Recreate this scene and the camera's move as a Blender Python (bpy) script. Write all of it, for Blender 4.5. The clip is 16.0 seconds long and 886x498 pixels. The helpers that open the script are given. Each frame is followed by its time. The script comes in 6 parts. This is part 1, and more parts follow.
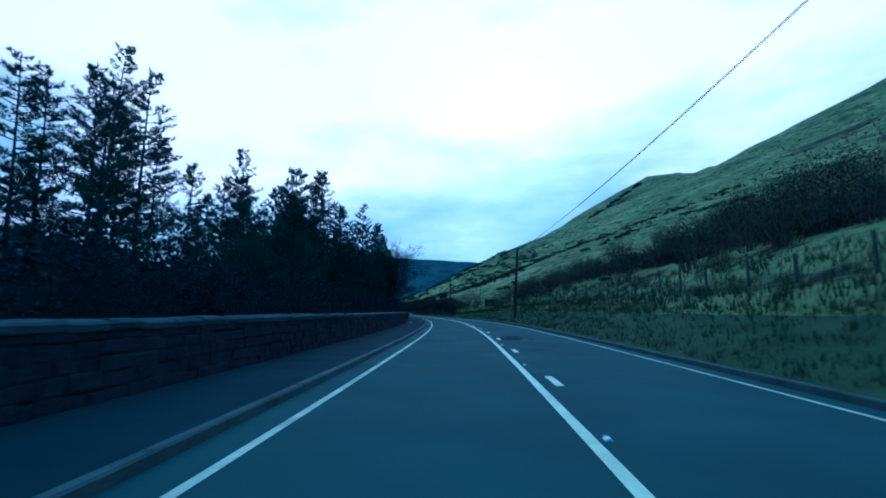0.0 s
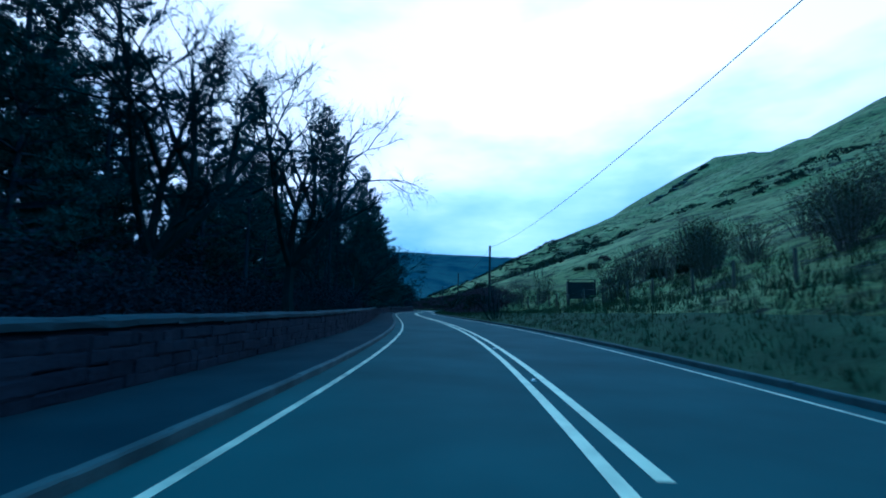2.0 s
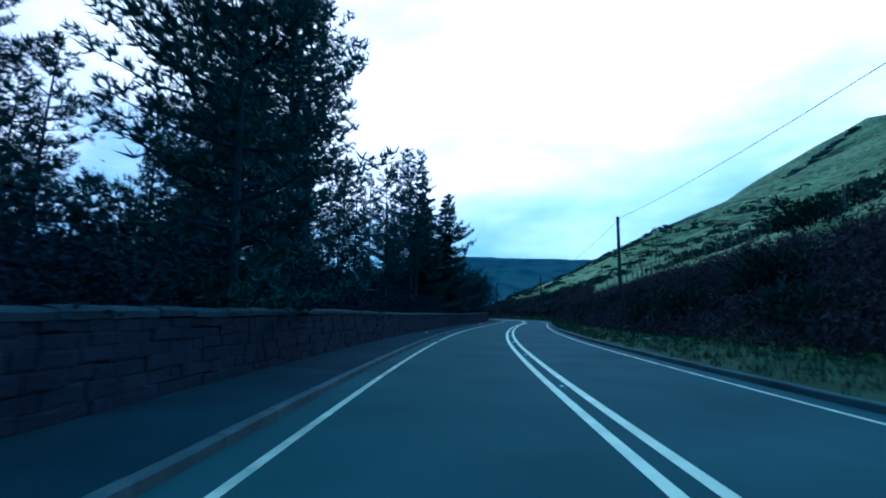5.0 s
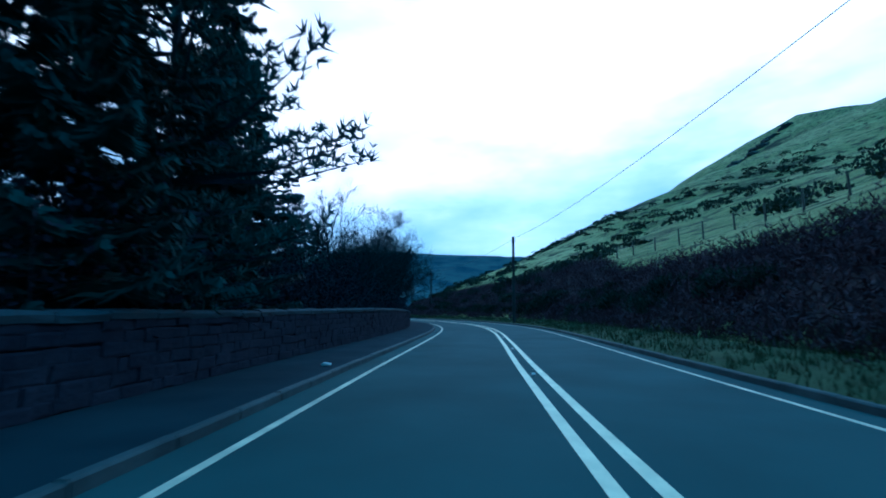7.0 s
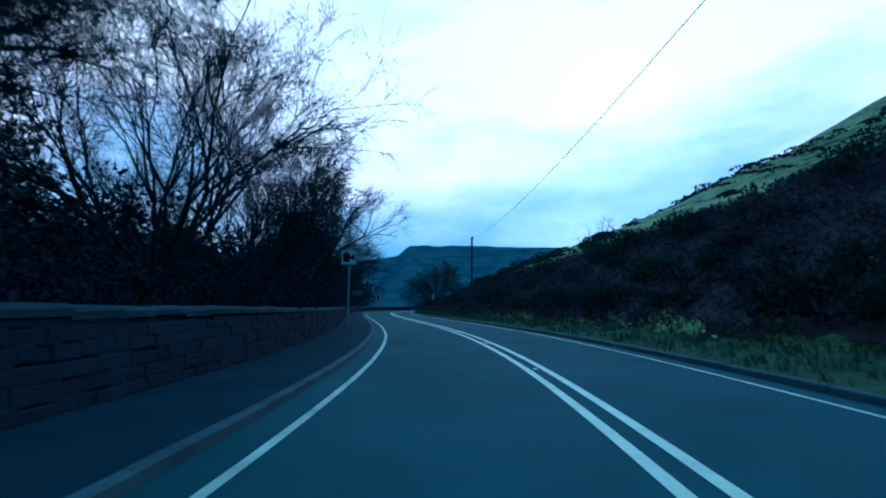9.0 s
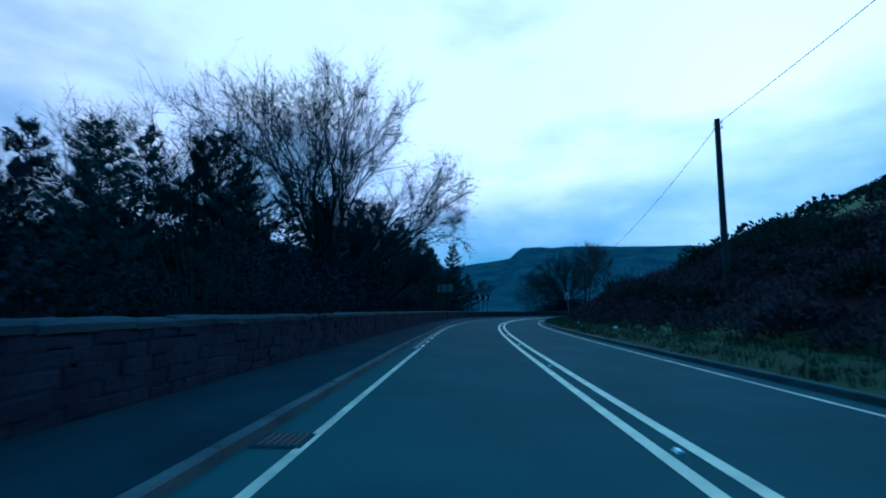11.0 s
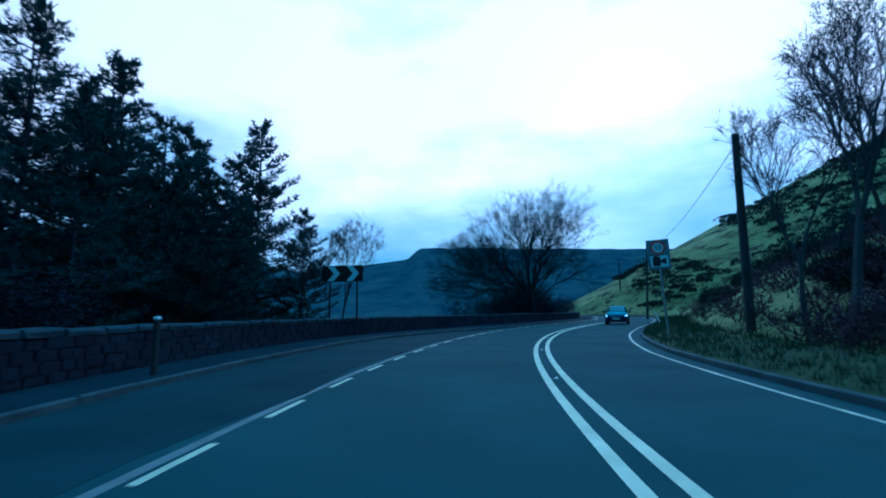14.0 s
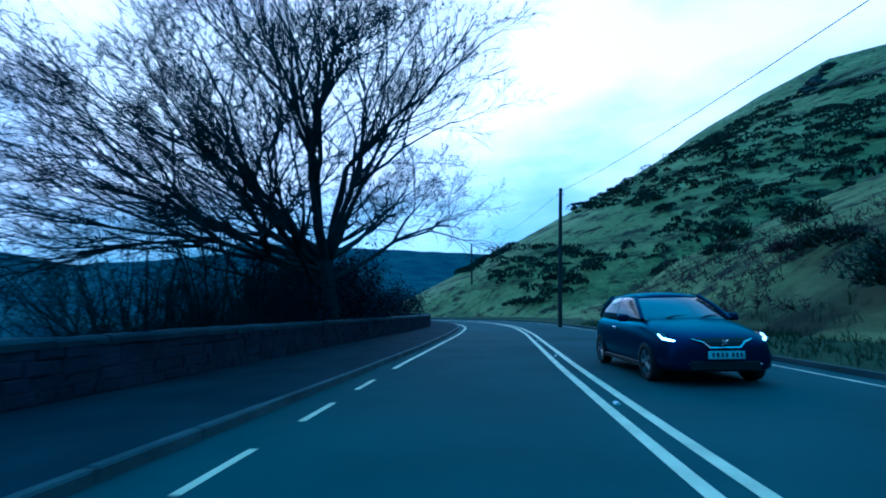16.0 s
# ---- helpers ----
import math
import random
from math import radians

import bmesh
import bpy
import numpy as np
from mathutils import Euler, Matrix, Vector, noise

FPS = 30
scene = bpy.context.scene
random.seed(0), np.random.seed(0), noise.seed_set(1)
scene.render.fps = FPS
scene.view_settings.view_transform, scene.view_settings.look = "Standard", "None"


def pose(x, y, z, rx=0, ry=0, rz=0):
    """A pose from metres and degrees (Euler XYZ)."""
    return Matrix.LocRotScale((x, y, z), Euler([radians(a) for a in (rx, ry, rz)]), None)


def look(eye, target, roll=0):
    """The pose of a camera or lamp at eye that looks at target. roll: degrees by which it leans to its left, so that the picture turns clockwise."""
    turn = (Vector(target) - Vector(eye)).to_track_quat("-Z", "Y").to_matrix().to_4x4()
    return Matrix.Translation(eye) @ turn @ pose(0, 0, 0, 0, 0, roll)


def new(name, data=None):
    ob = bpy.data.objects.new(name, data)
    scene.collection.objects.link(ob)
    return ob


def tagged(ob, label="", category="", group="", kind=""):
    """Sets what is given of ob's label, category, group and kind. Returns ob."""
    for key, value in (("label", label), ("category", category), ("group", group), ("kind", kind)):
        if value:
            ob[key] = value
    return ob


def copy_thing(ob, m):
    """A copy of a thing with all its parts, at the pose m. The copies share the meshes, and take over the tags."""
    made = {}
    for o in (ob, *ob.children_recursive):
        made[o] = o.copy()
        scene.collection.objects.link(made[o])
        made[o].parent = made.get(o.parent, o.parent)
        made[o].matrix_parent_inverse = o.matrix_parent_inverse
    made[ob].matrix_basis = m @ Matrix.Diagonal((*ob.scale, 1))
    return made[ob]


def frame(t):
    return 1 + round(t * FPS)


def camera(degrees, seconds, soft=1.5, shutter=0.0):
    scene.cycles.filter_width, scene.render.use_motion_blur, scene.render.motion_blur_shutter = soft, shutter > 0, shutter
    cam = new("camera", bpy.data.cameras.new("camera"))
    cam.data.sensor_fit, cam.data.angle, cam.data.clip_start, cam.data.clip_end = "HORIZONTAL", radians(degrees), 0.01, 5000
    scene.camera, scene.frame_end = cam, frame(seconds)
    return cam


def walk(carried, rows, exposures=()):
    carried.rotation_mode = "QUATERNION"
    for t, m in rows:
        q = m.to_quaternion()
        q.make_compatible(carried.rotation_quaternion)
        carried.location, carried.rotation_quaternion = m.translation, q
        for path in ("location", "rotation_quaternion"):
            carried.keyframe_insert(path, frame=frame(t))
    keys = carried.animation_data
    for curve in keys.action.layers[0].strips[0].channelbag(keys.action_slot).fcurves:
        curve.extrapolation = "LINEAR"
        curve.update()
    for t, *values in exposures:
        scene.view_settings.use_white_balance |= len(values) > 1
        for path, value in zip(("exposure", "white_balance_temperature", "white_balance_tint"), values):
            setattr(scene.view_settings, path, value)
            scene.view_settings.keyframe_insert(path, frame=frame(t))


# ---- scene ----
cam = camera(87.4, 16.0, soft=1.9, shutter=0.12)
PATH = [
    (0, (0.000, 0.000, 1.18), (0.000, 1.983, 1.444), 0.35),
    (0.25, (0.287, 5.547, 1.18), (0.282, 7.529, 1.445), 0.38),
    (0.5, (0.555, 11.094, 1.18), (0.542, 13.076, 1.445), 0.41),
    (0.75, (0.786, 16.635, 1.18), (0.755, 18.617, 1.444), 0.43),
    (1, (0.961, 22.163, 1.18), (0.908, 24.145, 1.443), 0.44),
    (1.25, (1.073, 27.700, 1.18), (0.997, 29.681, 1.443), 0.46),
    (1.5, (1.116, 33.263, 1.18), (1.014, 35.243, 1.443), 0.50),
    (1.75, (1.076, 38.836, 1.18), (0.940, 40.815, 1.436), 0.59),
    (2, (0.934, 44.398, 1.18), (0.758, 46.374, 1.430), 0.70),
    (2.25, (0.664, 49.941, 1.18), (0.438, 51.913, 1.429), 0.85),
    (2.5, (0.242, 55.460, 1.18), (-0.043, 57.424, 1.430), 0.88),
    (2.75, (-0.362, 60.955, 1.18), (-0.720, 62.906, 1.434), 0.51),
    (3, (-1.172, 66.425, 1.18), (-1.596, 68.362, 1.440), 0.12),
    (3.25, (-2.131, 71.862, 1.18), (-2.598, 73.788, 1.448), 0.12),
    (3.5, (-3.181, 77.261, 1.18), (-3.673, 79.180, 1.454), 0.20),
    (3.75, (-4.279, 82.626, 1.18), (-4.781, 84.542, 1.455), 0.17),
    (4, (-5.384, 87.961, 1.18), (-5.887, 89.877, 1.454), 0.14),
    (4.25, (-6.479, 93.269, 1.18), (-6.979, 95.186, 1.455), 0.14),
    (4.5, (-7.552, 98.552, 1.18), (-8.043, 100.471, 1.456), 0.15),
    (4.75, (-8.595, 103.811, 1.18), (-9.077, 105.732, 1.457), 0.17),
    (5, (-9.602, 109.047, 1.18), (-10.070, 110.972, 1.457), 0.21),
    (5.25, (-10.554, 114.271, 1.18), (-10.999, 116.200, 1.459), 0.27),
    (5.5, (-11.430, 119.488, 1.18), (-11.844, 121.424, 1.460), 0.34),
    (5.75, (-12.196, 124.682, 1.18), (-12.563, 126.629, 1.456), 0.42),
    (6, (-12.820, 129.834, 1.18), (-13.138, 131.790, 1.450), 0.43),
    (6.25, (-13.322, 134.912, 1.18), (-13.602, 136.874, 1.443), 0.26),
    (6.5, (-13.725, 139.889, 1.18), (-13.973, 141.857, 1.439), 0.04),
    (6.75, (-14.047, 144.788, 1.18), (-14.267, 146.758, 1.443), -0.18),
    (7, (-14.302, 149.631, 1.18), (-14.499, 151.604, 1.447), -0.32),
    (7.25, (-14.499, 154.403, 1.18), (-14.674, 156.378, 1.443), -0.24),
    (7.5, (-14.647, 159.086, 1.18), (-14.807, 161.063, 1.437), -0.13),
    (7.75, (-14.768, 163.678, 1.18), (-14.923, 165.657, 1.427), -0.16),
    (8, (-14.891, 168.181, 1.18), (-15.056, 170.160, 1.420), -0.23),
    (8.25, (-15.055, 172.598, 1.18), (-15.249, 174.573, 1.424), -0.31),
    (8.5, (-15.306, 176.932, 1.18), (-15.554, 178.900, 1.430), -0.34),
    (8.75, (-15.718, 181.204, 1.18), (-16.065, 183.159, 1.426), -0.20),
    (9, (-16.364, 185.431, 1.18), (-16.820, 187.364, 1.422), -0.05),
    (9.25, (-17.232, 189.620, 1.18), (-17.784, 191.527, 1.423), -0.10),
    (9.5, (-18.305, 193.778, 1.18), (-18.944, 195.657, 1.427), -0.16),
    (9.75, (-19.559, 197.891, 1.18), (-20.274, 199.742, 1.431), -0.12),
    (10, (-20.966, 201.948, 1.18), (-21.744, 203.773, 1.436), -0.05),
    (10.25, (-22.494, 205.950, 1.18), (-23.322, 207.752, 1.438), 0.00),
    (10.5, (-24.114, 209.900, 1.18), (-24.979, 211.685, 1.439), 0.05),
    (10.75, (-25.795, 213.807, 1.18), (-26.685, 215.579, 1.440), 0.11),
    (11, (-27.510, 217.679, 1.18), (-28.414, 219.445, 1.439), 0.17),
    (11.25, (-29.236, 221.524, 1.18), (-30.143, 223.287, 1.437), 0.23),
    (11.5, (-30.948, 225.347, 1.18), (-31.850, 227.113, 1.435), 0.34),
    (11.75, (-32.631, 229.154, 1.18), (-33.520, 230.927, 1.436), 0.55),
    (12, (-34.268, 232.951, 1.18), (-35.138, 234.733, 1.438), 0.79),
    (12.25, (-35.862, 236.769, 1.18), (-36.711, 238.561, 1.443), 1.09),
    (12.5, (-37.416, 240.637, 1.18), (-38.236, 242.441, 1.447), 1.23),
    (12.75, (-38.901, 244.531, 1.18), (-39.684, 246.352, 1.448), 0.86),
    (13, (-40.289, 248.430, 1.18), (-41.029, 250.269, 1.448), 0.39),
    (13.25, (-41.571, 252.351, 1.18), (-42.259, 254.209, 1.449), 0.20),
    (13.5, (-42.738, 256.313, 1.18), (-43.367, 258.192, 1.449), 0.05),
    (13.75, (-43.776, 260.325, 1.18), (-44.340, 262.225, 1.447), -0.22),
    (14, (-44.675, 264.390, 1.18), (-45.169, 266.309, 1.446), -0.55),
    (14.25, (-45.428, 268.473, 1.18), (-45.857, 270.408, 1.448), -0.94),
    (14.5, (-46.034, 272.542, 1.18), (-46.391, 274.491, 1.449), -1.25),
    (14.75, (-46.470, 276.610, 1.18), (-46.740, 278.574, 1.440), -1.21),
    (15, (-46.713, 280.691, 1.18), (-46.886, 282.667, 1.432), -1.08),
    (15.25, (-46.754, 284.765, 1.18), (-46.828, 286.748, 1.429), -1.06),
    (15.5, (-46.589, 288.812, 1.18), (-46.563, 290.796, 1.430), -1.04),
    (15.75, (-46.216, 292.833, 1.18), (-46.084, 294.812, 1.436), -0.94),
    (16, (-45.635, 296.833, 1.18), (-45.410, 298.803, 1.442), -0.80),
]
# exposure and white balance: a cold, dim grade that drifts a little as the camera adapts
walk(cam, [(t, look(eye, target, roll)) for t, eye, target, roll in PATH],
     exposures=[(0.0, 0.0, 3520, 3), (1.5, 0.05, 3520, 3), (3.0, 0.24, 3580, 3), (5.5, 0.26, 3630, 3), (7.5, 0.20, 3630, 3), (8.5, 0.05, 3560, 3), (10.0, -0.15, 3490, 3),
                (11.5, -0.30, 3500, 3), (12.5, 0.12, 3560, 3), (13.5, 0.0, 3500, 3), (14.5, 0.0, 3520, 3), (15.5, -0.12, 3440, 3), (16.0, 0.2, 3400, 3)])

# ---------------------------------------------------------------- world and sun
SUN_EL, SUN_AZ = radians(24), radians(8)
world = bpy.data.worlds.new("sky")
scene.world = world
world.use_nodes = True
wn, wl = world.node_tree.nodes, world.node_tree.links
wn.clear()


def wnode(kind, **props):
    n = wn.new(kind)
    for k, v in props.items():
        n.inputs[k].default_value = v
    return n


sky = wn.new("ShaderNodeTexSky")
sky.sky_type, sky.sun_disc = "NISHITA", False
sky.sun_elevation, sky.sun_rotation = SUN_EL, SUN_AZ
coord = wn.new("ShaderNodeTexCoord")
flat = wn.new("ShaderNodeMapping")
flat.inputs["Scale"].default_value = (1.0, 1.0, 2.6)
flat.inputs["Location"].default_value = (0.35, 0.2, 0.1)
wl.new(coord.outputs["Generated"], flat.inputs["Vector"])
cloud = wnode("ShaderNodeTexNoise", Scale=2.1, Detail=5.0, Roughness=0.52)
wl.new(flat.outputs["Vector"], cloud.inputs["Vector"])
split = wn.new("ShaderNodeSeparateXYZ")
wl.new(coord.outputs["Generated"], split.inputs[0])
lift = wn.new("ShaderNodeMapRange")          # clouds thicken above the horizon
lift.inputs["From Min"].default_value, lift.inputs["From Max"].default_value = 0.08, 0.42
lift.inputs["To Min"].default_value, lift.inputs["To Max"].default_value = -0.16, 0.20
wl.new(split.outputs["Z"], lift.inputs["Value"])
total = wn.new("ShaderNodeMath")
wl.new(cloud.outputs["Fac"], total.inputs[0])
wl.new(lift.outputs["Result"], total.inputs[1])
ramp = wn.new("ShaderNodeValToRGB")
ramp.color_ramp.elements[0].position, ramp.color_ramp.elements[0].color = 0.27, (0.22, 0.37, 0.36, 1)
ramp.color_ramp.elements[1].position, ramp.color_ramp.elements[1].color = 0.70, (1.76, 1.38, 0.96, 1)
for place, tone_at in ((0.36, (0.40, 0.49, 0.45, 1)), (0.44, (0.61, 0.63, 0.55, 1)), (0.53, (0.97, 0.84, 0.69, 1)), (0.63, (1.44, 1.12, 0.85, 1))):
    ramp.color_ramp.elements.new(place).color = tone_at
wl.new(total.outputs[0], ramp.inputs["Fac"])
blend = wn.new("ShaderNodeMix")
blend.data_type = "RGBA"
blend.inputs["Factor"].default_value = 0.88
dim = wn.new("ShaderNodeVectorMath")
dim.operation = "SCALE"
dim.inputs["Scale"].default_value = 0.10
wl.new(sky.outputs["Color"], dim.inputs[0])
wl.new(dim.outputs["Vector"], blend.inputs["A"])
wl.new(ramp.outputs["Color"], blend.inputs["B"])
sunward = wn.new("ShaderNodeMapRange")         # low sun ahead behind the cloud: the sky dims away from it
sunward.inputs["From Min"].default_value, sunward.inputs["From Max"].default_value = -0.7, 0.75
sunward.inputs["To Min"].default_value, sunward.inputs["To Max"].default_value = 0.30, 1.0
wl.new(split.outputs["Y"], sunward.inputs["Value"])
overhead = wn.new("ShaderNodeMapRange")        # heavier, bluer cloud overhead
overhead.inputs["From Min"].default_value, overhead.inputs["From Max"].default_value = 0.58, 0.76
wl.new(split.outputs["Z"], overhead.inputs["Value"])
behind = wn.new("ShaderNodeMapRange")          # and away from the sun
behind.inputs["From Min"].default_value, behind.inputs["From Max"].default_value = 0.20, -0.25
wl.new(split.outputs["Y"], behind.inputs["Value"])
heavy = wn.new("ShaderNodeMath")
heavy.operation = "MAXIMUM"
wl.new(overhead.outputs["Result"], heavy.inputs[0])
wl.new(behind.outputs["Result"], heavy.inputs[1])
zenith = wn.new("ShaderNodeMix")
zenith.data_type = "RGBA"
zenith.inputs["B"].default_value = (0.52, 1.10, 1.16, 1)
wl.new(heavy.outputs[0], zenith.inputs["Factor"])
wl.new(blend.outputs["Result"], zenith.inputs["A"])
back = wn.new("ShaderNodeBackground")
wl.new(sunward.outputs["Result"], back.inputs["Strength"])
wl.new(zenith.outputs["Result"], back.inputs["Color"])
wout = wn.new("ShaderNodeOutputWorld")
wl.new(back.outputs[0], wout.inputs["Surface"])

sun_data = bpy.data.lights.new("sun", "SUN")
sun_data.energy, sun_data.angle, sun_data.color = 0.15, radians(25), (1.0, 0.97, 0.93)
sun = new("sun", sun_data)
sun.matrix_world = look((0, 0, 300), (-300 * math.sin(SUN_AZ), -300 * math.cos(SUN_AZ), 300 - 300 * math.tan(SUN_EL)))


# ---------------------------------------------------------------- materials
def material(name, low, high, scale=4.0, fine=40.0, rough=0.9, bump=0.3, metal=0.0, tone=0.0, distance=0.02, spec=0.3):
    """Two tones mixed by a broad and a fine noise, with a fine relief; tone varies each object or island."""
    m = bpy.data.materials.new(name)
    m.use_nodes = True
    n, l = m.node_tree.nodes, m.node_tree.links
    b = n["Principled BSDF"]
    b.inputs["Roughness"].default_value, b.inputs["Metallic"].default_value = rough, metal
    b.inputs["Specular IOR Level"].default_value = spec
    geo = n.new("ShaderNodeNewGeometry")
    broad, grain = n.new("ShaderNodeTexNoise"), n.new("ShaderNodeTexNoise")
    for tex, size, detail in ((broad, scale, 4.0), (grain, fine, 3.0)):
        tex.inputs["Scale"].default_value, tex.inputs["Detail"].default_value = size, detail
        l.new(geo.outputs["Position"], tex.inputs["Vector"])
    add = n.new("ShaderNodeMath")
    add.operation = "MULTIPLY_ADD"
    add.inputs[1].default_value = 0.45
    l.new(grain.outputs["Fac"], add.inputs[0])
    half = n.new("ShaderNodeMath")
    half.operation = "MULTIPLY_ADD"
    half.inputs[1].default_value, half.inputs[2].default_value = 1.5, -0.47
    l.new(broad.outputs["Fac"], half.inputs[0])
    l.new(half.outputs[0], add.inputs[2])
    mix = n.new("ShaderNodeMix")
    mix.data_type = "RGBA"
    mix.inputs["A"].default_value, mix.inputs["B"].default_value = (*low, 1), (*high, 1)
    mix.clamp_factor = True
    l.new(add.outputs[0], mix.inputs["Factor"])
    out = mix.outputs["Result"]
    if tone:
        info = n.new("ShaderNodeObjectInfo")
        both = n.new("ShaderNodeMath")
        l.new(info.outputs["Random"], both.inputs[0])
        l.new(geo.outputs["Random Per Island"], both.inputs[1])
        vary = n.new("ShaderNodeMapRange")
        vary.inputs["From Max"].default_value = 2.0
        vary.inputs["To Min"].default_value, vary.inputs["To Max"].default_value = 1 - tone, 1 + tone
        l.new(both.outputs[0], vary.inputs["Value"])
        hsv = n.new("ShaderNodeHueSaturation")
        l.new(vary.outputs["Result"], hsv.inputs["Value"])
        l.new(out, hsv.inputs["Color"])
        out = hsv.outputs["Color"]
    l.new(out, b.inputs["Base Color"])
    if bump:
        bp = n.new("ShaderNodeBump")
        bp.inputs["Strength"].default_value, bp.inputs["Distance"].default_value = bump, distance
        l.new(grain.outputs["Fac"], bp.inputs["Height"])
        l.new(bp.outputs["Normal"], b.inputs["Normal"])
    return m


def glow(name, colour, strength):
    m = bpy.data.materials.new(name)
    m.use_nodes = True
    b = m.node_tree.nodes["Principled BSDF"]
    b.inputs["Base Color"].default_value = (*colour, 1)
    b.inputs["Emission Color"].default_value = (*colour, 1)
    b.inputs["Emission Strength"].default_value = strength
    return m


ASPHALT = material("asphalt", (0.028, 0.046, 0.050), (0.060, 0.090, 0.094), 0.45, 90, 0.9, 0.3, distance=0.004, spec=0.05)
PATCH = material("fresh_asphalt", (0.018, 0.030, 0.036), (0.038, 0.056, 0.064), 0.6, 90, 0.9, 0.3, distance=0.004, spec=0.04)
REPAIR = material("tarred_repair", (0.006, 0.010, 0.013), (0.014, 0.021, 0.025), 3, 90, 0.95, 0.3, distance=0.004, spec=0.04)
PATH_TAR = material("path_asphalt", (0.011, 0.018, 0.026), (0.026, 0.038, 0.048), 0.8, 70, 0.95, 0.3, distance=0.006, spec=0.03)
PAINT = material("road_paint", (0.44, 0.42, 0.28), (0.80, 0.74, 0.50), 2.2, 26, 0.6, 0.2, distance=0.003)
EDGEPAINT = material("scuffed_edge_paint", (0.16, 0.18, 0.15), (0.78, 0.72, 0.52), 1.6, 14, 0.65, 0.2, distance=0.003)
WORN = material("worn_road_paint", (0.09, 0.10, 0.10), (0.24, 0.25, 0.24), 2.4, 22, 0.7, 0.2, distance=0.003)
KERB = material("kerb_stone", (0.024, 0.034, 0.040), (0.084, 0.104, 0.110), 1.6, 30, 0.85, 0.4, tone=0.2, spec=0.15)
STONE = material("sooty_gritstone", (0.013, 0.015, 0.026), (0.032, 0.036, 0.054), 1.8, 16, 0.95, 0.6, tone=0.2, distance=0.03, spec=0.04)
COPING = material("coping_stone", (0.018, 0.027, 0.038), (0.046, 0.062, 0.074), 0.9, 20, 0.9, 0.6, tone=0.3, distance=0.02, spec=0.1)
BARK = material("pine_bark", (0.018, 0.026, 0.042), (0.046, 0.056, 0.074), 1.5, 14, 0.95, 0.7, tone=0.2, distance=0.03, spec=0.05)
GREYBARK = material("grey_bark", (0.007, 0.016, 0.020), (0.022, 0.040, 0.045), 1.4, 16, 0.95, 0.5, tone=0.15, distance=0.02, spec=0.02)
PALEBARK = material("pale_bark", (0.020, 0.022, 0.026), (0.070, 0.072, 0.074), 1.4, 16, 0.9, 0.4, tone=0.15)
NEEDLE = material("pine_needles", (0.020, 0.042, 0.046), (0.056, 0.092, 0.084), 0.8, 6, 0.8, 0.0, tone=0.35, spec=0.1)
SPRUCE = material("spruce_needles", (0.014, 0.030, 0.034), (0.040, 0.066, 0.060), 0.8, 6, 0.8, 0.0, tone=0.35, spec=0.1)
IVY = material("dark_evergreen_leaves", (0.015, 0.016, 0.028), (0.030, 0.032, 0.045), 0.9, 7, 0.95, 0.0, tone=0.2, spec=0.02)
GORSE = material("gorse_leaves", (0.018, 0.025, 0.022), (0.046, 0.056, 0.040), 0.5, 5, 0.9, 0.0, tone=0.3, spec=0.05)
HEATHER = material("brown_heather", (0.036, 0.024, 0.034), (0.080, 0.054, 0.062), 0.5, 5, 0.95, 0.0, tone=0.25, spec=0.02)
LITTERBED = material("dead_bracken_bed", (0.026, 0.018, 0.022), (0.060, 0.045, 0.042), 0.7, 6, 0.95, 0.5, spec=0.03, distance=0.05)
THORN = material("brown_thorn_twigs", (0.024, 0.026, 0.018), (0.066, 0.064, 0.038), 0.4, 6, 0.92, 0.0, tone=0.25, spec=0.05)
GRASSBLADE = material("verge_grass_blades", (0.019, 0.029, 0.015), (0.062, 0.078, 0.036), 0.5, 3, 0.85, 0.0, tone=0.4, spec=0.1)
DEADGRASS = material("pale_dead_grass", (0.046, 0.056, 0.034), (0.13, 0.14, 0.085), 0.5, 3, 0.85, 0.0, tone=0.25, spec=0.1)
WOODPOLE = material("weathered_pole", (0.014, 0.016, 0.018), (0.044, 0.046, 0.046), 1.0, 26, 0.9, 0.5)
POSTWOOD = material("grey_fence_wood", (0.045, 0.041, 0.036), (0.120, 0.110, 0.095), 2.0, 30, 0.9, 0.5, tone=0.2)
WIRE = material("black_wire", (0.010, 0.010, 0.011), (0.022, 0.022, 0.024), 3, 30, 0.5, 0.0)
GALV = material("galvanised_steel", (0.22, 0.23, 0.24), (0.36, 0.37, 0.38), 4, 40, 0.5, 0.1, metal=0.7)
SIGNGREY = material("grey_sign_plate", (0.16, 0.165, 0.17), (0.24, 0.245, 0.25), 2, 20, 0.55, 0.05)
SIGNWHITE = material("white_sign_sheet", (0.62, 0.63, 0.62), (0.80, 0.80, 0.78), 2, 20, 0.4, 0.02)
SIGNBLACK = material("black_sign_sheet", (0.010, 0.010, 0.011), (0.022, 0.022, 0.024), 2, 20, 0.4, 0.02)
SIGNRED = material("red_sign_sheet", (0.34, 0.018, 0.022), (0.46, 0.026, 0.030), 2, 20, 0.4, 0.02)
LITTER = material("white_litter", (0.55, 0.56, 0.56), (0.80, 0.80, 0.80), 6, 40, 0.6, 0.2)
ROCK = material("crag_rock", (0.014, 0.016, 0.018), (0.060, 0.062, 0.058), 0.12, 1.4, 0.95, 0.6, tone=0.15, distance=0.3)


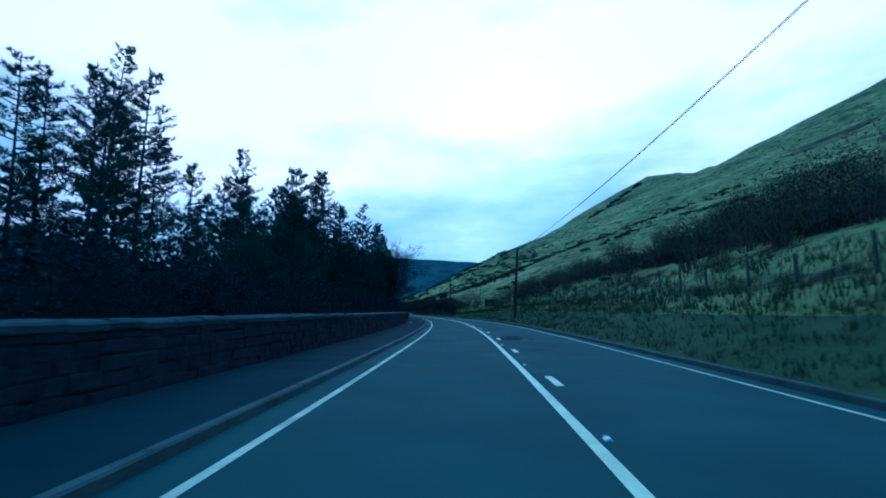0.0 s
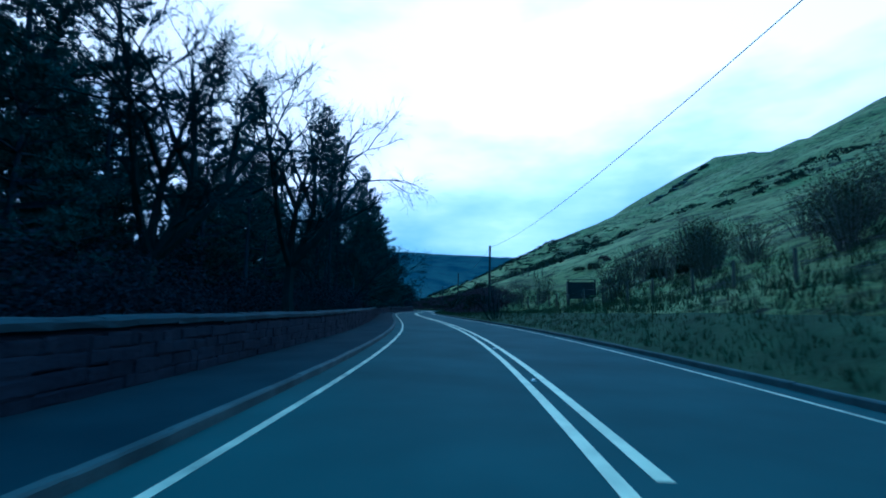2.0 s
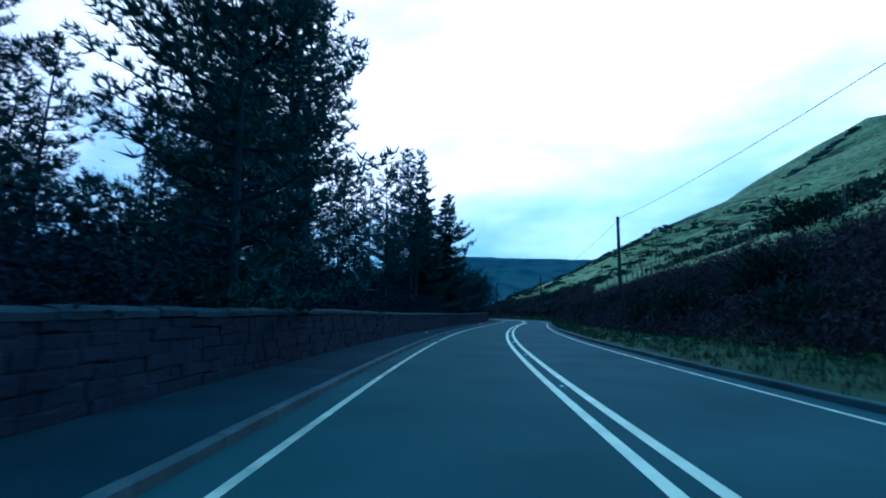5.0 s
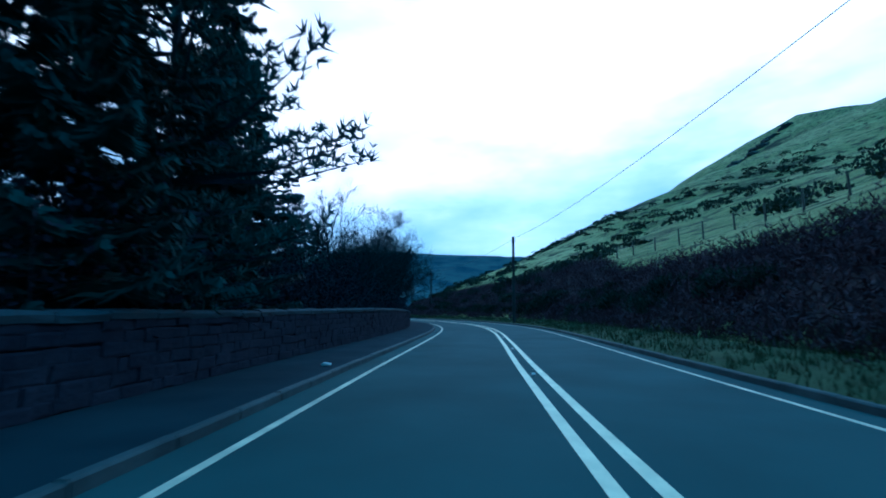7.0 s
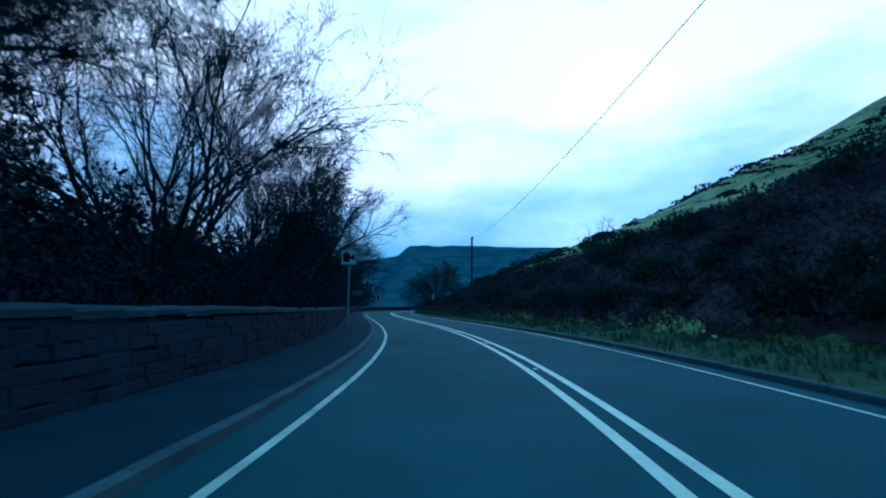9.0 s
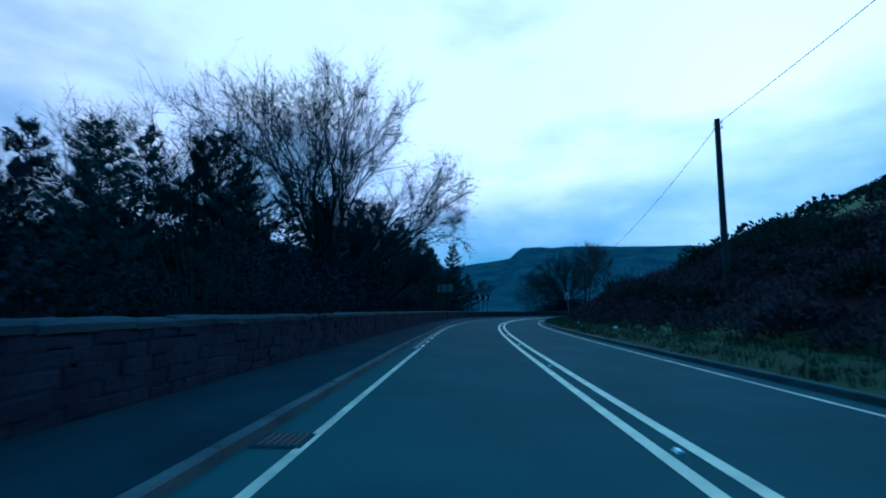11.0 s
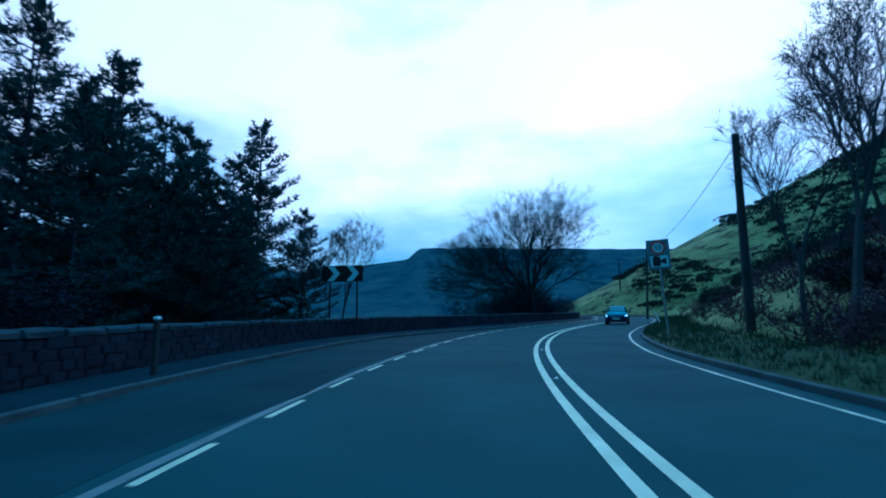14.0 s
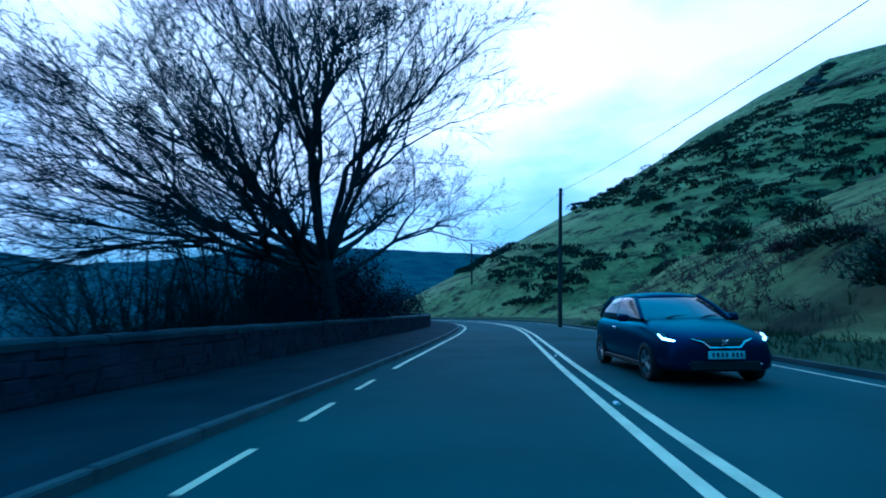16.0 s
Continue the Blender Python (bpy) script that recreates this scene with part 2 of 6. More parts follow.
def ground_material():
    """Rough pasture with bracken, heather and bare patches, in world-sized blotches."""
    m = bpy.data.materials.new("hill_pasture")
    m.use_nodes = True
    n, l = m.node_tree.nodes, m.node_tree.links
    b = n["Principled BSDF"]
    b.inputs["Roughness"].default_value, b.inputs["Specular IOR Level"].default_value = 0.95, 0.1
    geo = n.new("ShaderNodeNewGeometry")

    def tex(size, detail=5.0, rough=0.6):
        t = n.new("ShaderNodeTexNoise")
        t.inputs["Scale"].default_value, t.inputs["Detail"].default_value, t.inputs["Roughness"].default_value = size, detail, rough
        l.new(geo.outputs["Position"], t.inputs["Vector"])
        return t.outputs["Fac"]

    def mixed(a, c, fac, low, high):
        r = n.new("ShaderNodeMapRange")
        r.inputs["From Min"].default_value, r.inputs["From Max"].default_value = low, high
        l.new(fac, r.inputs["Value"])
        x = n.new("ShaderNodeMix")
        x.data_type = "RGBA"
        l.new(r.outputs["Result"], x.inputs["Factor"])
        for key, v in (("A", a), ("B", c)):
            if isinstance(v, tuple):
                x.inputs[key].default_value = (*v, 1)
            else:
                l.new(v, x.inputs[key])
        return x.outputs["Result"]

    green = mixed((0.100, 0.107, 0.038), (0.250, 0.252, 0.084), tex(1.3, 10.0, 0.75), 0.34, 0.66)
    straw = mixed(green, (0.280, 0.268, 0.106), tex(0.045), 0.44, 0.62)
    slope = n.new("ShaderNodeMapping")             # sheep tracks and heather bands follow the contours
    slope.inputs["Scale"].default_value = (0.030, 0.030, 0.34)
    l.new(geo.outputs["Position"], slope.inputs["Vector"])
    bands = n.new("ShaderNodeTexNoise")
    bands.inputs["Scale"].default_value, bands.inputs["Detail"].default_value, bands.inputs["Roughness"].default_value = 1.0, 8.0, 0.68
    l.new(slope.outputs["Vector"], bands.inputs["Vector"])
    straw = mixed(straw, (0.058, 0.060, 0.026), bands.outputs["Fac"], 0.52, 0.66)
    dark = mixed(straw, (0.026, 0.027, 0.016), tex(0.34, 9.0, 0.72), 0.50, 0.60)
    l.new(mixed(dark, (0.022, 0.024, 0.012), tex(0.022, 6.0, 0.6), 0.60, 0.68), b.inputs["Base Color"])
    bp = n.new("ShaderNodeBump")
    bp.inputs["Strength"].default_value, bp.inputs["Distance"].default_value = 0.9, 0.16
    l.new(tex(2.6, 9.0, 0.78), bp.inputs["Height"])
    l.new(bp.outputs["Normal"], b.inputs["Normal"])
    return m


PASTURE = ground_material()
VERGE = material("verge_turf", (0.021, 0.029, 0.015), (0.070, 0.083, 0.038), 0.9, 7, 0.95, 0.6, spec=0.05, distance=0.04)


# ---------------------------------------------------------------- mesh helpers
def part(name, mesh, mat, parent=None, label=""):
    if isinstance(mesh, bmesh.types.BMesh):
        data = bpy.data.meshes.new(name)
        mesh.to_mesh(data)
        mesh.free()
    else:
        data = mesh
    if mat and not data.materials:
        data.materials.append(mat)
    ob = new(name, data)
    ob.parent = parent
    return tagged(ob, label)


def raw(name, verts, faces, smooth=False):
    me = bpy.data.meshes.new(name)
    me.from_pydata(verts, [], faces)
    if smooth:
        me.polygons.foreach_set("use_smooth", [True] * len(me.polygons))
    me.update()
    return me


def thing(name, at, label, category, group="", rz=0.0):
    ob = new(name)
    ob.empty_display_size = 0.2
    ob.matrix_basis = Matrix.Translation(at) @ Matrix.Rotation(rz, 4, "Z")
    return tagged(ob, label, category, group)


def box_bm(size, at=(0, 0, 0), bevel=0.0, bm=None):
    out = bm or bmesh.new()
    made = bmesh.ops.create_cube(out, size=1.0, matrix=Matrix.Translation(at) @ Matrix.Diagonal((*size, 1)))
    if bevel:
        edges = {e for v in made["verts"] for e in v.link_edges}
        bmesh.ops.bevel(out, geom=list(edges), offset=bevel, segments=1, affect="EDGES")
    return out


class Shape:
    """Collects tubes and blades for one mesh."""

    def __init__(self):
        self.v, self.f = [], []

    def tube(self, pts, radii, sides=4, cap=True):
        v, f, base = self.v, self.f, len(self.v)
        for i, p in enumerate(pts):
            d = (pts[min(i + 1, len(pts) - 1)] - pts[max(i - 1, 0)])
            d = d.normalized() if d.length > 1e-9 else Vector((0, 0, 1))
            a = d.cross(Vector((0.3, 0.9, 0.2))).normalized()
            c = d.cross(a)
            for k in range(sides):
                w = 2 * math.pi * k / sides
                q = p + (a * math.cos(w) + c * math.sin(w)) * radii[i]
                v.append((q.x, q.y, q.z))
        for i in range(len(pts) - 1):
            for k in range(sides):
                r0, r1 = base + i * sides, base + (i + 1) * sides
                f.append((r0 + k, r0 + (k + 1) % sides, r1 + (k + 1) % sides, r1 + k))
        if cap:
            f.append(tuple(base + (len(pts) - 1) * sides + k for k in range(sides)))

    def twig(self, p, q, r):
        """A thin three-sided spike."""
        d = (q - p).normalized()
        a = d.cross(Vector((0.3, 0.9, 0.2))).normalized() * r
        c = d.cross(a)
        b = len(self.v)
        for w in (a, -0.5 * a + 0.87 * c, -0.5 * a - 0.87 * c):
            s = p + w
            self.v.append((s.x, s.y, s.z))
        self.v.append((q.x, q.y, q.z))
        self.f += [(b, b + 1, b + 3), (b + 1, b + 2, b + 3), (b + 2, b, b + 3)]

    def blade(self, p, q, side):
        b = len(self.v)
        for s in (p + side, p - side, q):
            self.v.append((s.x, s.y, s.z))
        self.f.append((b, b + 1, b + 2))

    def leaf(self, p, q, side):
        """A pointed diamond leaf."""
        b, m = len(self.v), p.lerp(q, 0.45)
        for s in (p, m + side, q, m - side):
            self.v.append((s.x, s.y, s.z))
        self.f.append((b, b + 1, b + 2, b + 3))

    def mesh(self, name):
        return raw(name, self.v, self.f)


def unit(rng):
    z, a = rng.uniform(-1, 1), rng.uniform(0, 2 * math.pi)
    r = math.sqrt(1 - z * z)
    return Vector((r * math.cos(a), r * math.sin(a), z))


# ---------------------------------------------------------------- the line of the road
ROAD = [(-1.9, -50), (-0.6, -28), (0.4, -12), (1.13, -0.06), (1.68, 11.04), (2.09, 22.14), (2.22, 33.27), (2.0, 44.43),
        (1.33, 55.56), (0.04, 66.61), (-1.79, 77.51), (-3.9, 88.23), (-6.09, 98.81), (-8.23, 109.28), (-10.16, 119.65),
        (-11.69, 129.88), (-12.73, 139.88), (-13.37, 149.6), (-13.69, 159.03), (-13.86, 168.14), (-14.16, 177.0),
        (-15.06, 185.68), (-16.84, 194.19), (-19.43, 202.49), (-22.59, 210.51), (-26.03, 218.31), (-29.49, 225.96),
        (-32.86, 233.55), (-36.07, 241.16), (-39.02, 248.85), (-41.57, 256.65), (-43.59, 264.6), (-44.99, 272.65),
        (-45.61, 280.71), (-45.33, 288.71), (-44.22, 296.62), (-42.57, 304.53), (-40.69, 312.51), (-38.83, 320.56),
        (-37.4, 329), (-37.0, 338), (-38.2, 347), (-41.5, 356), (-46, 364)]


def spline(points, step=1.0):
    p = np.array(points, float)
    p = np.vstack([2 * p[0] - p[1], p, 2 * p[-1] - p[-2]])
    out = []
    for i in range(1, len(p) - 2):
        for u in np.linspace(0, 1, 24, endpoint=False):
            a, b, c, d = p[i - 1:i + 3]
            out.append(0.5 * (2 * b + (c - a) * u + (2 * a - 5 * b + 4 * c - d) * u * u + (3 * b - a - 3 * c + d) * u ** 3))
    out = np.array(out)
    s = np.r_[0, np.cumsum(np.hypot(*np.diff(out, axis=0).T))]
    want = np.arange(0, s[-1], step)
    return np.c_[np.interp(want, s, out[:, 0]), np.interp(want, s, out[:, 1])]


LINE = spline(ROAD)
S0 = int(np.argmin(np.hypot(LINE[:, 0] - 1.13, LINE[:, 1] + 0.06)))     # arc length counts from here
TANG = np.gradient(LINE, axis=0)
TANG /= np.linalg.norm(TANG, axis=1)[:, None]
SIDE = np.c_[TANG[:, 1], -TANG[:, 0]]                                      # to the right of travel
ARC = np.arange(len(LINE)) - S0


def curve(pairs):
    xs, ys = zip(*pairs)
    return lambda s: np.interp(s, xs, ys)


kerb_left = curve([(0, 3.5), (246, 3.5), (259, 4.0), (265, 4.5), (271, 5.3), (276, 6.2), (281, 6.6), (287, 6.9), (291, 6.8), (295, 6.1), (299, 5.05), (302, 4.6), (305, 4.25), (308, 4.05), (312, 3.8), (318, 3.6), (335, 3.5)])
wall_left = curve([(0, 5.4), (246, 5.4), (259, 5.75), (265, 6.1), (271, 6.8), (279, 8.0), (284, 8.6), (290, 9.0), (294, 8.6), (300, 7.5), (310, 6.75), (320, 6.5), (328, 6.0), (336, 5.5)])
wall_high = curve([(0, 0.93), (30, 0.95), (60, 0.88), (80, 0.95), (112, 1.10), (123, 1.18), (135, 1.10), (160, 1.11), (170, 1.22), (177, 1.24), (188, 1.10), (205, 0.98), (260, 0.92), (290, 0.80), (330, 0.79)])
line_right = curve([(0, 3.5), (60, 3.5), (130, 3.1), (285, 3.1), (300, 3.9), (310, 4.25), (320, 4.1), (335, 3.5)])


def at(s, lat, z=0.0):
    """A point s metres along the road, lat metres to the right of its middle line."""
    i = s + S0
    return Vector((float(np.interp(i, np.arange(len(LINE)), LINE[:, 0]) + lat * np.interp(i, np.arange(len(LINE)), SIDE[:, 0])),
                   float(np.interp(i, np.arange(len(LINE)), LINE[:, 1]) + lat * np.interp(i, np.arange(len(LINE)), SIDE[:, 1])), z))


def heading(s):
    i = min(max(int(round(s + S0)), 0), len(LINE) - 1)
    return math.atan2(-TANG[i, 0], TANG[i, 1])


def along(x, y):
    """Arc length and sideways place for arrays of points."""
    s, lat = np.empty(len(x)), np.empty(len(x))
    for a in range(0, len(x), 20000):
        px, py = x[a:a + 20000, None], y[a:a + 20000, None]
        i = ((px - LINE[:, 0]) ** 2 + (py - LINE[:, 1]) ** 2).argmin(1)
        s[a:a + 20000] = ARC[i]
        lat[a:a + 20000] = (px[:, 0] - LINE[i, 0]) * SIDE[i, 0] + (py[:, 0] - LINE[i, 1]) * SIDE[i, 1]
        over = np.hypot(px[:, 0] - LINE[i, 0], py[:, 0] - LINE[i, 1])
        lat[a:a + 20000] = np.where(over > np.abs(lat[a:a + 20000]) + 2, np.sign(lat[a:a + 20000]) * over, lat[a:a + 20000])
    return s, lat


def smooth_noise(x, y, size, seed):
    """Plain value noise on a lattice, vectorised."""
    rng = np.random.RandomState(seed)
    table = rng.rand(256, 256)
    u, v = np.asarray(x) / size + 1000.0, np.asarray(y) / size + 1000.0
    i, j = np.floor(u).astype(int), np.floor(v).astype(int)
    fu, fv = u - i, v - j
    fu, fv = fu * fu * (3 - 2 * fu), fv * fv * (3 - 2 * fv)
    t = lambda a, b: table[a % 256, b % 256]
    return (t(i, j) * (1 - fu) + t(i + 1, j) * fu) * (1 - fv) + (t(i, j + 1) * (1 - fu) + t(i + 1, j + 1) * fu) * fv - 0.5


road_x = lambda y: np.interp(y, LINE[:380, 1], LINE[:380, 0])


HILL_Y = (0, 80, 140, 190, 240, 290, 340, 400, 440, 480, 520, 570, 620)


def bank_rise(s, k):
    """How far the roadside bank has risen k metres behind the east kerb: steep along the field fence, gentle beyond it."""
    near = np.interp(s, [-60, 58, 112], [1, 1, 0])
    return near * np.interp(k, [0, 0.7, 2.2, 4.0, 10], [0, 0.20, 1.0, 1.7, 2.5]) + (1 - near) * 0.10 * np.minimum(k, 3)


def height(x, y):
    """The lie of the land: a steep hill east of the road, a wooded drop to a valley west of it."""
    x, y = np.atleast_1d(np.asarray(x, float)), np.atleast_1d(np.asarray(y, float))
    s, lat = along(x, y)
    foot = np.interp(y, [-60, 60, 110, 320, 345, 374, 420, 620, 1000], [0, 0, 0, 0, -30, -43, -46, -46, 20])
    foot = np.where(y < 330, road_x(np.minimum(y, 330)) + np.interp(y, [0, 80, 110, 280], [9.5, 9.5, 7.0, 7.0]), foot)
    e = np.maximum(x - foot, 0)
    slope = np.interp(y, HILL_Y, [0.368, 0.358, 0.35, 0.358, 0.36, 0.348, 0.382, 0.53, 0.492, 0.418, 0.372, 0.5, 0.485])
    upper = np.interp(y, HILL_Y, [0.5, 0.5, 0.5, 0.507, 0.515, 0.48, 0.437, 0.385, 0.46, 0.468, 0.565, 0.58, 0.587])
    brow = np.interp(y, [470, 560], [300, 308])
    hill = np.minimum(e, 90) * slope + np.clip(e - 90, 0, brow - 90) * upper + np.maximum(e - brow, 0) * 0.05
    hill *= np.interp(y, [600, 1100], [1.0, 0.35])
    rough = smooth_noise(x, y, 46, 1) * 6 + smooth_noise(x, y, 17, 2) * 2 + smooth_noise(x, y, 6, 3) * 0.8
    hill += rough * np.clip(e / 60, 0, 1)
    k = np.maximum(lat - line_right(s) - 0.45, 0)
    bank = np.interp(s, [95, 115, 195, 235], [0, 1, 1, 0.35]) * np.clip((k - 3) / 6, 0, 1) * 2.2
    near = np.interp(s, [-60, 58, 112], [1, 1, 0])          # a steeper grass bank along the field fence
    verge = np.where(k < 2.35, -0.12, 0.10) + bank_rise(s, k) + 1.0 * np.maximum(k - 2.6, 0) + 0.25 * smooth_noise(x, y, 3, 5) * np.clip(k / 2, 0, 1)
    right = np.minimum(hill + bank + 0.10 + np.minimum(k, 8) * 0.11 * (1 - near) + near * bank_rise(s, k), verge)
    w = np.maximum(-lat - wall_left(s) - 0.4, 0)
    left = -0.12 - 0.16 * np.minimum(w, 60) - 0.45 * np.clip(w - 60, 0, 90) - 0.06 * np.clip(w - 150, 0, 1200) + smooth_noise(x, y, 9, 6) * np.clip(w / 12, 0, 1) * 1.2
    left = np.where(s > 280, left - np.clip((s - 280) / 12, 0, 1) * np.clip(w - 3, 0, 45) * 0.30, left)
    z = np.where(lat > 0, right, left)
    brink = np.interp(y, [352, 374, 420, 620, 1000], [-43, -50, -52, -52, 0])     # past the bend the land falls away too
    z = np.where((y > 352) & (x < brink) & (np.abs(lat) > 7), -1.0 - 0.35 * np.clip(brink - x, 0, 120), z)
    level = (lat > -wall_left(s) - 0.2) & (lat < line_right(s) + 0.9)
    return np.where(level, -0.35, z)


def ground_z(x, y):
    return float(height([x], [y])[0])


def axis(a, b, step, low, high):
    mid = list(np.arange(a, b + step / 2, step))
    up, down, d = [], [], step
    while (up or mid)[-1] < high:
        d *= 1.13
        up.append((up or mid)[-1] + d)
    d = step
    while (down[-1] if down else mid[0]) > low:
        d *= 1.13
        down.append((down[-1] if down else mid[0]) - d)
    return np.array(down[::-1] + mid + up)


gx, gy = axis(-72, 40, 1.4, -2600, 2600), axis(-30, 350, 1.6, -1200, 3200)
xx, yy = np.meshgrid(gx, gy)
zz = height(xx.ravel(), yy.ravel())
cols = len(gx)
cells = [(r * cols + c, r * cols + c + 1, (r + 1) * cols + c + 1, (r + 1) * cols + c) for r in range(len(gy) - 1) for c in range(cols - 1)]
ground = part("ground", raw("ground", np.c_[xx.ravel(), yy.ravel(), zz].tolist(), cells, True), PASTURE)
tagged(ground, "rough green pasture hillside with heather patches above a wooded valley", "ground", kind="structure")


# distant moor across the valley
def far_hills():
    az = np.radians(np.arange(-120, 100.1, 0.5))
    rim = np.interp(np.degrees(az), [-120, -60, -48, -44, -38, -34, -31, -25, -18.6, -17.2, -10, 0, 8, 20, 100],
                    [0.10, 0.124, 0.126, 0.127, 0.098, 0.088, 0.078, 0.088, 0.104, 0.126, 0.127, 0.118, 0.112, 0.10, 0.09])
    rim += smooth_noise(np.degrees(az), 0 * az, 1.5, 8) * 0.003
    rows = []
    for r, k in ((430, -0.24), (560, -0.17), (700, -0.10), (850, 0.02), (1000, 0.20), (1150, 0.40), (1300, 0.62), (1450, 0.84), (1560, 0.98), (1640, 1.0), (2100, 1.05)):
        n = smooth_noise(np.degrees(az) * 1.2, az * 0 + r / 60, 4.0, 9) * 40 * (1 - abs(2 * min(max(k, 0), 1) - 1))
        rows.append(np.c_[-30 + r * np.sin(az), 200 + r * np.cos(az), 1.2 + 1640 * rim * k + n - 12 * (k < 0)])
    v = np.vstack(rows)
    w = len(az)
    f = [(a * w + c, a * w + c + 1, (a + 1) * w + c + 1, (a + 1) * w + c) for a in range(len(rows) - 1) for c in range(w - 1)]
    m = material("moor_haze_glow", (0.003, 0.009, 0.014), (0.070, 0.082, 0.060), 0.016, 0.07, 1.0, 0.0, spec=0.0)
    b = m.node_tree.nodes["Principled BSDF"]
    # the distance haze is a faint blue emission on the hills themselves
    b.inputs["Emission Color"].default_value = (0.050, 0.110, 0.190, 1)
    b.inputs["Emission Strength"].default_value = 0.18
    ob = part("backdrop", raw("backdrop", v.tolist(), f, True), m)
    tagged(ob, "far flat-topped moorland hills across the valley, blue haze put in as a glow", "hill", kind="structure")


far_hills()


# ---------------------------------------------------------------- road, paths, kerbs
def ribbon(s0, s1, lat_a, lat_b, z, step=1.0, columns=1, z_b=None):
    """A strip along the road between two sideways offsets (numbers or functions of s)."""
    ss = np.arange(s0, s1 + step / 2, step)
    v, f = [], []
    for s in ss:
        a = float(lat_a(s)) if callable(lat_a) else lat_a
        b = float(lat_b(s)) if callable(lat_b) else lat_b
        for c in range(columns + 1):
            u = c / columns
            v.append(tuple(at(s, a + (b - a) * u, z + ((z_b if z_b is not None else z) - z) * u)))
    w = columns + 1
    for i in range(len(ss) - 1):
        for c in range(columns):
            f.append((i * w + c, i * w + c + 1, (i + 1) * w + c + 1, (i + 1) * w + c))
    return v, f


END = float(ARC[-1] - 2)
START = float(ARC[0] + 1)
road = part("road", raw("road", *ribbon(START, END, lambda s: -kerb_left(s) - 0.03, lambda s: line_right(s) + 0.48, 0.0, 1.0, 10), True), ASPHALT)
part("layby_surface", raw("layby_surface", *ribbon(262.0, 303.0, lambda s: -kerb_left(s) - 0.02, lambda s: -3.75 + 0.12 * math.sin(s), 0.004, 1.0, 3), True), PATCH, road, "darker asphalt of the lay-by")
tagged(road, "dark grey worn asphalt two-lane road, slightly damp", "road", kind="structure")
path = part("pavement", raw("pavement", *ribbon(START, END, lambda s: -wall_left(s) - 0.3, lambda s: -kerb_left(s) - 0.14, 0.10, 1.0, 4), True), PATH_TAR)
tagged(path, "narrow dark asphalt footpath beside the stone wall", "pavement", kind="structure")


def verge_strip():
    v, f = [], []
    ss = np.arange(START, END, 1.0)
    offs = (0.56, 0.9, 1.4, 2.0, 2.7, 3.4)
    for s in ss:
        for k, o in enumerate(offs):
            p = at(s, float(line_right(s)) + o)
            g = 0.12 + float(bank_rise(s, o - 0.5)) + 0.05 * noise.noise(Vector((p.x * 0.8, p.y * 0.8, 0)))
            p.z = min(g, 0.10) if k == 0 else (g if k < 5 else g - 0.5)
            v.append(tuple(p))
    w = len(offs)
    for i in range(len(ss) - 1):
        for c in range(w - 1):
            f.append((i * w + c, i * w + c + 1, (i + 1) * w + c + 1, (i + 1) * w + c))
    ob = part("verge", raw("verge", v, f, True), VERGE)
    tagged(ob, "short green grass verge between the kerb and the scrub bank", "verge", kind="structure")


verge_strip()


def kerbs(name, offset, sign, label):
    """Kerbstones laid end to end on a low bed; the stretch the camera passes is laid stone by stone."""
    v, f = ribbon(START, END, lambda s: sign * (offset(s) + 0.02), lambda s: sign * (offset(s) + 0.125), 0.105, 1.0)
    n = len(v)
    v += [(x, y, -0.05) for x, y, z in v[::2]]
    f += [(2 * i, 2 * i + 2, n + i + 1, n + i) for i in range(n // 2 - 1)]
    bed = part(name, raw(name, v, f), KERB)
    tagged(bed, label, "kerb", kind="structure")
    stone = raw("kerbstone", *ends(0.905, 0.125, 0.19))
    stone.materials.append(KERB)
    for i in range(330):
        s = -20 + i * 0.915 * 1.2 if i < 300 else 1e9
        if s > END - 2:
            break
        p = at(s, sign * (float(offset(s)) + 0.07), 0.02 + 0.004 * math.sin(i * 2.3))
        ob = new("kerbstone", stone)
        ob.parent = bed
        d = at(s + 0.5, sign * float(offset(s + 0.5))) - at(s - 0.5, sign * float(offset(s - 0.5)))
        ob.matrix_basis = Matrix.Translation(p) @ Matrix.Rotation(math.atan2(-d.x, d.y), 4, "Z") @ Matrix.Diagonal((1, 1.2, 1, 1))


def ends(length, wide, high):
    """A bar with a sloped front edge, lying along y."""
    h, w, l = high / 2, wide / 2, length / 2
    v = []
    for y in (-l, l):
        v += [(-w, y, -h), (w, y, -h), (w, y, h - 0.02), (w - 0.02, y, h), (-w + 0.02, y, h), (-w, y, h - 0.02)]
    f = [(5, 4, 3, 2, 1, 0), (6, 7, 8, 9, 10, 11)] + [(i, (i + 1) % 6, (i + 1) % 6 + 6, i + 6) for i in range(6)]
    return v, f


# painted lines
def stripe(name, s0, s1, lat, wide, mat=PAINT, z=0.005):
    f = lat if callable(lat) else (lambda s: lat)
    return part(name, raw(name, *ribbon(s0, s1, lambda s: f(s) - wide / 2, lambda s: f(s) + wide / 2, z, min(1.0, (s1 - s0) / 2))), mat, road)


